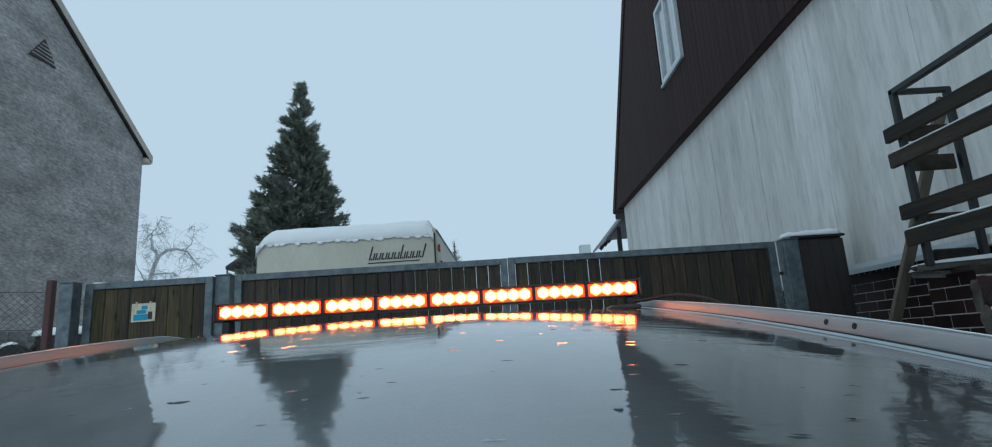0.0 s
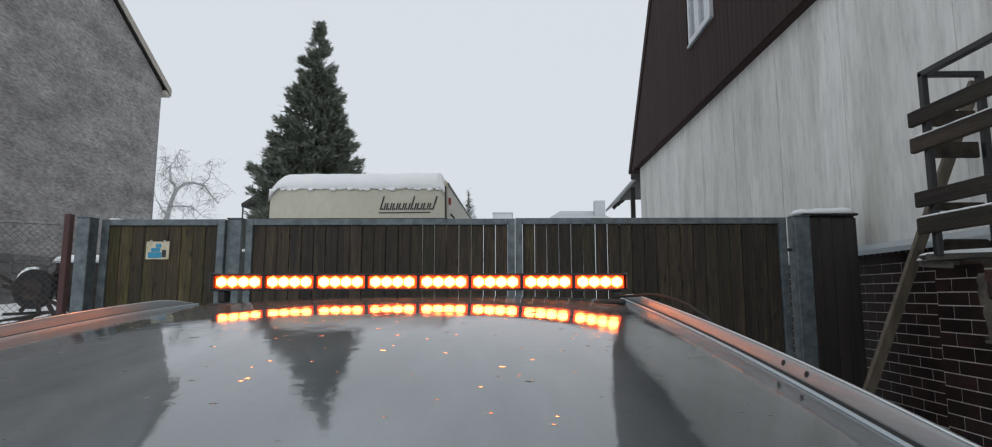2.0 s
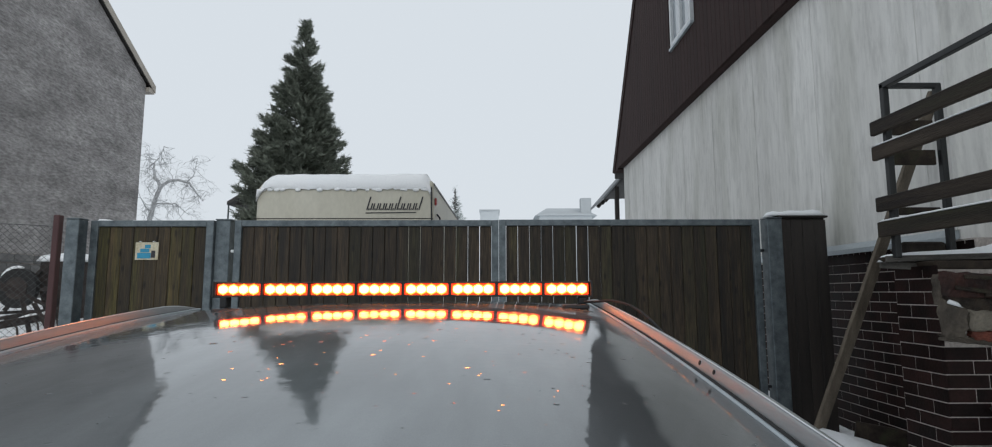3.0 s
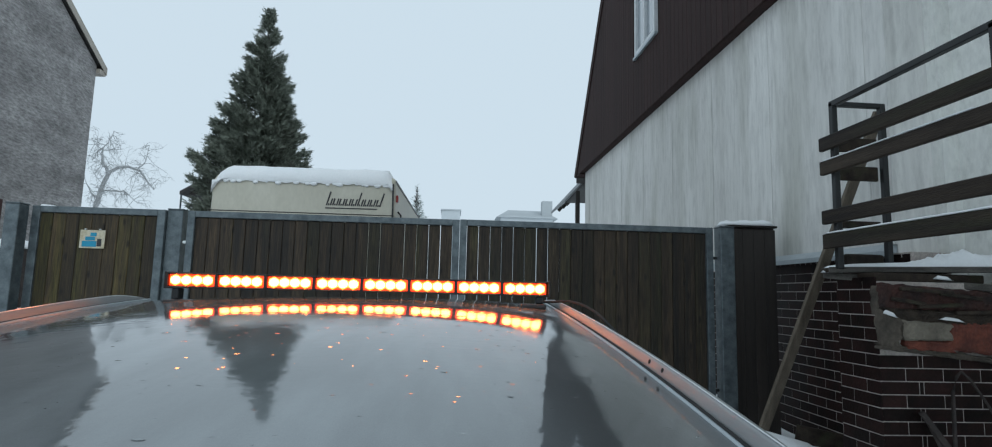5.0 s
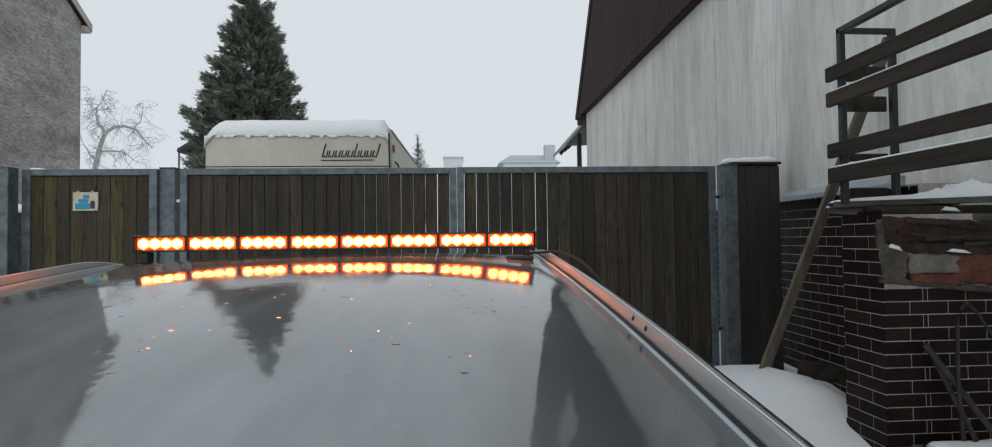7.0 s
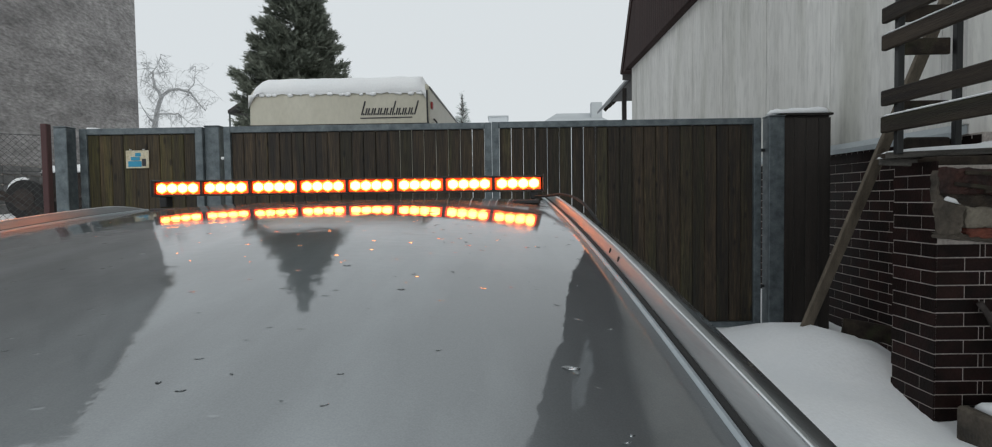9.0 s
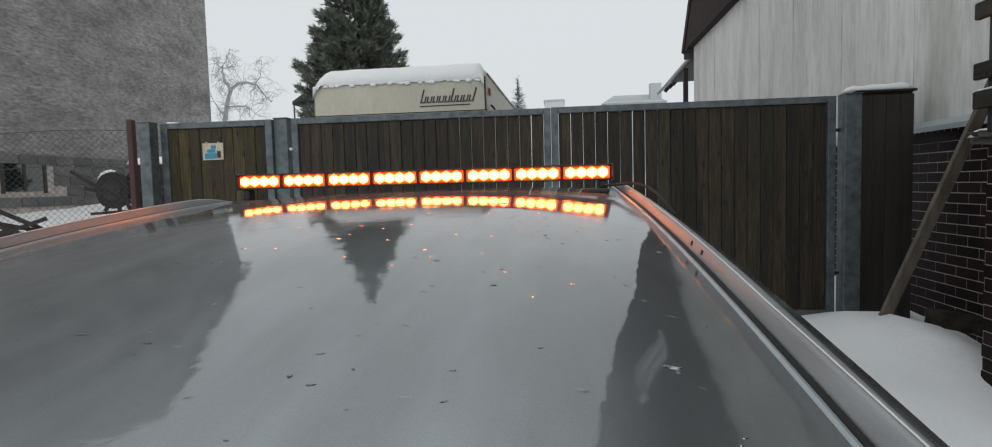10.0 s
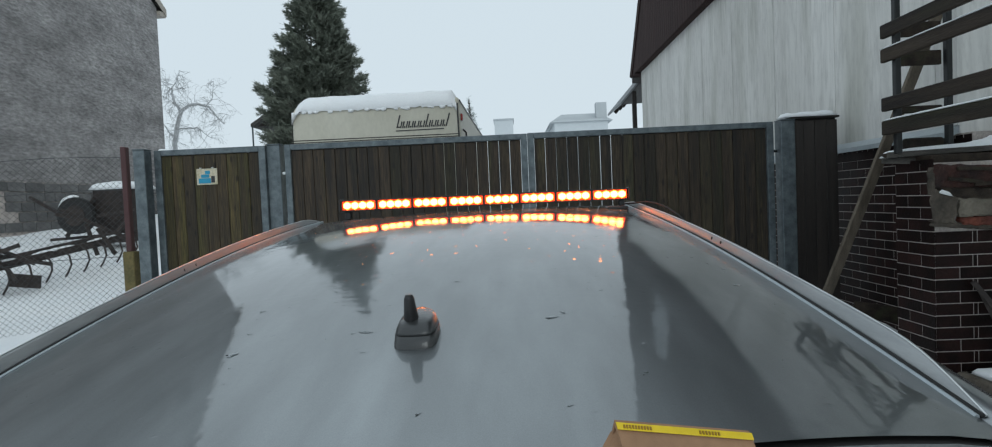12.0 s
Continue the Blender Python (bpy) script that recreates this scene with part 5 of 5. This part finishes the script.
bare_tree((-13.35, 22.0, hz(-13.35, 22)), (
    (0.11, 0.075, ((-13.35, 22.0, hz(-13.35, 22) - 0.2), (-13.30, 22.0, 3.6), (-13.20, 22.0, 4.45), (-13.08, 22.0, 4.99), (-12.89, 22.0, 5.59))),
    (0.065, 0.035, ((-12.89, 22.0, 5.58), (-13.11, 22.05, 5.99), (-13.20, 22.1, 6.35), (-13.23, 22.1, 6.63))),
    (0.022, 0.007, ((-13.23, 22.1, 6.62), (-13.05, 22.1, 6.85), (-12.92, 22.15, 7.33))),
    (0.020, 0.007, ((-13.23, 22.1, 6.62), (-13.40, 22.05, 6.72), (-13.61, 22.0, 6.98))),
    (0.070, 0.018, ((-12.89, 22.0, 5.58), (-12.48, 21.9, 5.90), (-12.10, 21.85, 5.92), (-11.65, 21.8, 5.78), (-11.31, 21.8, 5.33), (-11.08, 21.8, 5.08))),
    (0.026, 0.008, ((-11.75, 21.8, 5.81), (-11.47, 21.8, 6.16), (-11.40, 21.8, 6.75))),
    (0.035, 0.010, ((-13.08, 22.0, 4.97), (-12.60, 22.1, 5.05), (-12.21, 22.1, 4.98), (-11.76, 22.1, 4.60))),
    (0.035, 0.010, ((-13.15, 22.0, 4.70), (-13.50, 22.1, 5.00), (-13.75, 22.1, 5.45))),
), 4, HAZED_BARK, "bare crooked orchard tree, coloured grey for the fog")

# ---------------------------------------------------------------- things beyond the fences
shed = thing("garden_shed", (-6.4, 16.6, hz(-6.4, 16.6)), "dark wooden shed roof beside the conifer", "shed")
part("wall", box(-7.1, -5.7, 16.2, 17.8, 1.0, 3.95), DARK_PLANK, shed)
part("roof", loft(bmesh.new(), [[(-7.45, y, 4.05), (-6.4, y, 4.72), (-6.4, y, 4.80), (-7.45, y, 4.14)] for y in (15.9, 18.0)]), TILE, shed)
part("roof", loft(bmesh.new(), [[(-6.4, y, 4.72), (-5.35, y, 4.05), (-5.35, y, 4.14), (-6.4, y, 4.80)] for y in (15.9, 18.0)]), TILE, shed)
# dark triangle added in place of the overhang's dark underside
part("gable", loft(bmesh.new(), [[(-7.30, y, 4.06), (-6.4, y, 4.70), (-5.5, y, 4.06)] for y in (16.0, 16.05)]), DARK_PLANK, shed, "dark triangle standing in for the roof overhang's dark underside")
part("gutter_pipe", tube(bmesh.new(), [(-7.42, 15.95, 4.08), (-7.42, 15.95, 1.0)], 0.025, 6), ZINC, shed)

harrow = thing("spring_harrow", (-6.2, 7.0, 0.7), "rusty old spring-tine harrow lying in snow", "harrow")
HA, HB = Vector((-6.62, 5.9, 0.98)), Vector((-6.10, 8.2, 1.30))
part("beam", beam(bmesh.new(), HA, HB, 0.05, 0.10), RUST, harrow)
part("beam", beam(bmesh.new(), HA + Vector((-0.45, 0.3, 0.02)), HB + Vector((-0.45, 0.2, 0.02)), 0.05, 0.07), RUST, harrow)
for i in range(9):
    p = HA.lerp(HB, 0.05 + 0.115 * i)
    q = [p + Vector(o) for o in ((0, 0, -0.03), (0.10, -0.02, 0.02), (0.20, -0.05, -0.04), (0.23, -0.06, -0.16), (0.17, -0.05, -0.27), (0.12, -0.04, -0.33))]
    part("tine", tube(bmesh.new(), q, 0.013, 5), RUST, harrow)
for a, b2 in (((-6.55, 7.4, 1.75), (-6.0, 8.0, 1.28)), ((-6.32, 7.6, 1.52), (-6.25, 7.7, 1.05)), ((-6.15, 7.6, 1.45), (-6.05, 7.8, 1.05)), ((-6.45, 7.2, 1.68), (-6.35, 7.4, 1.62)),
              ((-7.1, 6.2, 1.55), (-6.2, 6.5, 1.05)), ((-7.2, 6.5, 1.25), (-6.3, 6.1, 1.1)), ((-6.9, 5.9, 1.35), (-6.3, 6.9, 1.0)), ((-6.8, 6.6, 1.2), (-6.2, 6.2, 0.85)), ((-7.0, 6.0, 1.0), (-6.3, 6.4, 1.3))):
    part("bar", beam(bmesh.new(), a, b2, 0.035, 0.05), RUST, harrow)
for p, ry in (((-6.55, 6.1, 0.88), 20), ((-6.8, 6.2, 1.05), -25), ((-6.35, 6.5, 0.83), 10)):
    bm = box(-0.17, 0.17, -0.01, 0.01, -0.09, 0.09, bevel=0.006)
    bmesh.ops.transform(bm, matrix=pose(*p, 15, ry, 25), verts=bm.verts)
    part("share_plate", bm, RUST, harrow)
for a, b2 in ((0.02, 0.30), (0.36, 0.62), (0.70, 0.97)):
    line = [HA.lerp(HB, a + (b2 - a) * k / 8) + Vector((0.008 * math.sin(k * 2.1), 0, 0.052)) for k in range(9)]
    solid("snow_cap", tube(bmesh.new(), line, [0.006, 0.020, 0.026, 0.022, 0.027, 0.021, 0.025, 0.018, 0.006], 8), SNOW, "strip of snow lying on the harrow's beam", "snow", "snow on the harrow", smooth=True)
old = thing("farm_machine", (-7.5, 9.7, 1.0), "dark old farm machine under a cap of snow", "machine")
bm = bmesh.new()
loft(bm, [[(x0, 9.35 + q, z), (x1, 9.35 + q, z), (x1, 10.1 - q, z), (x0, 10.1 - q, z)] for x0, x1, q, z in ((-7.45, -7.05, 0.2, 1.15), (-7.52, -6.90, 0.05, 1.75), (-7.45, -6.82, 0.0, 2.10))])
part("hopper", bm, RUST, old)
for a, b2 in (((-8.55, 9.3, 2.02), (-7.5, 9.25, 1.42)), ((-8.3, 9.4, 1.25), (-6.7, 9.4, 1.32)), ((-6.75, 9.3, 1.0), (-6.90, 9.35, 2.05)), ((-7.9, 9.25, 1.30), (-7.4, 9.3, 1.95)),
              ((-7.6, 9.2, 1.60), (-6.6, 9.2, 1.72)), ((-7.15, 9.15, 1.10), (-6.72, 9.2, 1.62)), ((-6.6, 9.3, 2.0), (-6.4, 9.3, 1.0))):
    part("bar", beam(bmesh.new(), a, b2, 0.05, 0.05), RUST, old)
wh = part("wheel", tube(bmesh.new(), [(-7.62, 9.10, 1.66), (-7.62, 9.19, 1.66)], 0.32, 20), RUBBER, old)
part("rim", tube(bmesh.new(), [(-7.62, 9.085, 1.66), (-7.62, 9.20, 1.66)], 0.18, 14), RUST, wh)
snow_cap(-7.50, -6.78, 9.30, 10.15, 2.105, 0.14, "the old farm machine", 31, 0.2)
arc = [(-7.62 + 0.335 * math.cos(radians(a)), 9.145, 1.66 + 0.335 * math.sin(radians(a))) for a in (155, 140, 125, 110, 95, 80)]
solid("snow_cap", tube(bmesh.new(), arc, [0.012, 0.030, 0.040, 0.042, 0.034, 0.012], 8), SNOW, "snow lying on the old machine's wheel", "snow", smooth=True)
# far houses, with the fog's haze put into their colours
far = thing("far_house", (7.5, 60, 2.1), "far house, walls and roof coloured pale for the fog", "house")
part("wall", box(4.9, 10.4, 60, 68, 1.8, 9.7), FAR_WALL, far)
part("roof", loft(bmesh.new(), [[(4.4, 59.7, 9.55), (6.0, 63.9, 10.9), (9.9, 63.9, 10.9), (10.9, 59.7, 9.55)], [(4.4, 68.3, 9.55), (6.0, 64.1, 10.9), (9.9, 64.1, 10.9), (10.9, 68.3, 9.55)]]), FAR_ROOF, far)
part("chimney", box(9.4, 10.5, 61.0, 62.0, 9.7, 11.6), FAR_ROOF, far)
far2 = thing("far_house", (-0.4, 62, 2.1), "far flat-roofed block, coloured pale for the fog", "house")
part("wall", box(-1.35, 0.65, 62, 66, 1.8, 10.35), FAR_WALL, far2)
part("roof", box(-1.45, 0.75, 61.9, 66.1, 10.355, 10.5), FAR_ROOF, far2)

# ---------------------------------------------------------------- clutter by the brick pier
step = thing("concrete_step", (3.07, 2.72, 0.05), "grey concrete block with snow on top beside the pier", "step")
part("block", box(2.745, 3.40, 2.42, 3.03, 0.05, 0.345, bevel=0.015), CONCRETE, step)
snow_cap(2.80, 3.38, 2.45, 3.01, 0.346, 0.035, "the concrete block", 41, 0.08)
for a, b2, w in (((3.23, 2.95, 0.39), (2.945, 3.125, 0.91), 0.05), ((3.08, 2.93, 0.38), (2.99, 3.12, 0.84), 0.03)):
    solid("stick", beam(bmesh.new(), a, b2, w, w * 0.7, 0.004), RUST, "dark wet stick leaning against the brick pier", "stick", "sticks by the pier")
loop = [(3.02, 2.95, 0.38), (3.06, 3.02, 0.72), (3.12, 3.08, 1.04), (3.17, 3.10, 1.13), (3.21, 3.11, 1.16), (3.26, 3.10, 1.11), (3.33, 3.06, 0.96), (3.42, 3.00, 0.70), (3.46, 2.98, 0.44)]
solid("bent_branch", tube(bmesh.new(), loop, [0.013, 0.012, 0.011, 0.010, 0.009, 0.009, 0.008, 0.007, 0.006], 7), RUST, "thin bent dark branch leaning against the brick pier", "branch", smooth=True)
# dark beam standing in for the dark piece in the heap
solid("half_buried_board", beam(bmesh.new(), (2.72, 4.10, 0.56), (3.10, 3.98, 0.50), 0.03, 0.13, 0.004), RAIL_WOOD, "dark piece half buried in the snow heap", "board")

# ---------------------------------------------------------------- brick base and pier
base = solid("wall_brick_base", box(WX + 0.012, WX + 0.30, 3.45, 13.4, -0.3, 1.93), MORTAR, "dark glazed brick base wall with pale joints", "wall", kind="structure")
bm = box(2.712, 3.62, 3.162, 3.525, -0.2, 1.71)
pier = solid("brick_pier", bm, MORTAR, "dark glazed brick pier under the landing", "pier", kind="structure")
brick_mesh = to_mesh("brick", bx(bmesh.new(), -0.5, 0.5, -0.5, 0.5, -0.5, 0.5, bevel=0.02), BRICK)
CO, BL = 0.0812, 0.25
for c in range(21):
    z = 0.235 + CO * c
    off = (c % 2) * 0.125
    if z < 1.90:
        y = 3.46 - off
        while y < 7.0:
            a, b2 = max(y, 3.452), min(y + BL - 0.0066, 7.0)
            if b2 - a > 0.03:
                piece("brick", brick_mesh, base, (WX + 0.0150, (a + b2) / 2, z), (0.011, b2 - a, CO - 0.0066))
            y += BL
    if z < 1.71:
        y = 3.150 - (0.0 if c % 2 else 0.125)
        while y < 3.53:
            a, b2 = max(y, 3.150), min(y + BL - 0.0066, 3.530)
            if b2 - a > 0.03:
                piece("brick", brick_mesh, pier, (2.713, (a + b2) / 2, z), (0.008, b2 - a, CO - 0.0066))
            y += BL
    if z < 1.25:
        x, bond = 2.726, (0.163, 0.25, 0.25, 0.25) if c % 2 else (0.25, 0.030, 0.25, 0.25, 0.25)
        for w in bond:
            a, b2 = x, min(x + w - 0.0066, 3.55)
            if b2 - a > 0.015:
                piece("brick", brick_mesh, pier, ((a + b2) / 2, 3.163, z), (b2 - a, 0.008, CO - 0.0066))
            x += w
# upright soldier course under the sill
y = 3.46
while y < 5.75:
    piece("brick", brick_mesh, base, (WX + 0.0150, y + 0.036, 1.868), (0.011, 0.071, 0.10))
    y += 0.0812
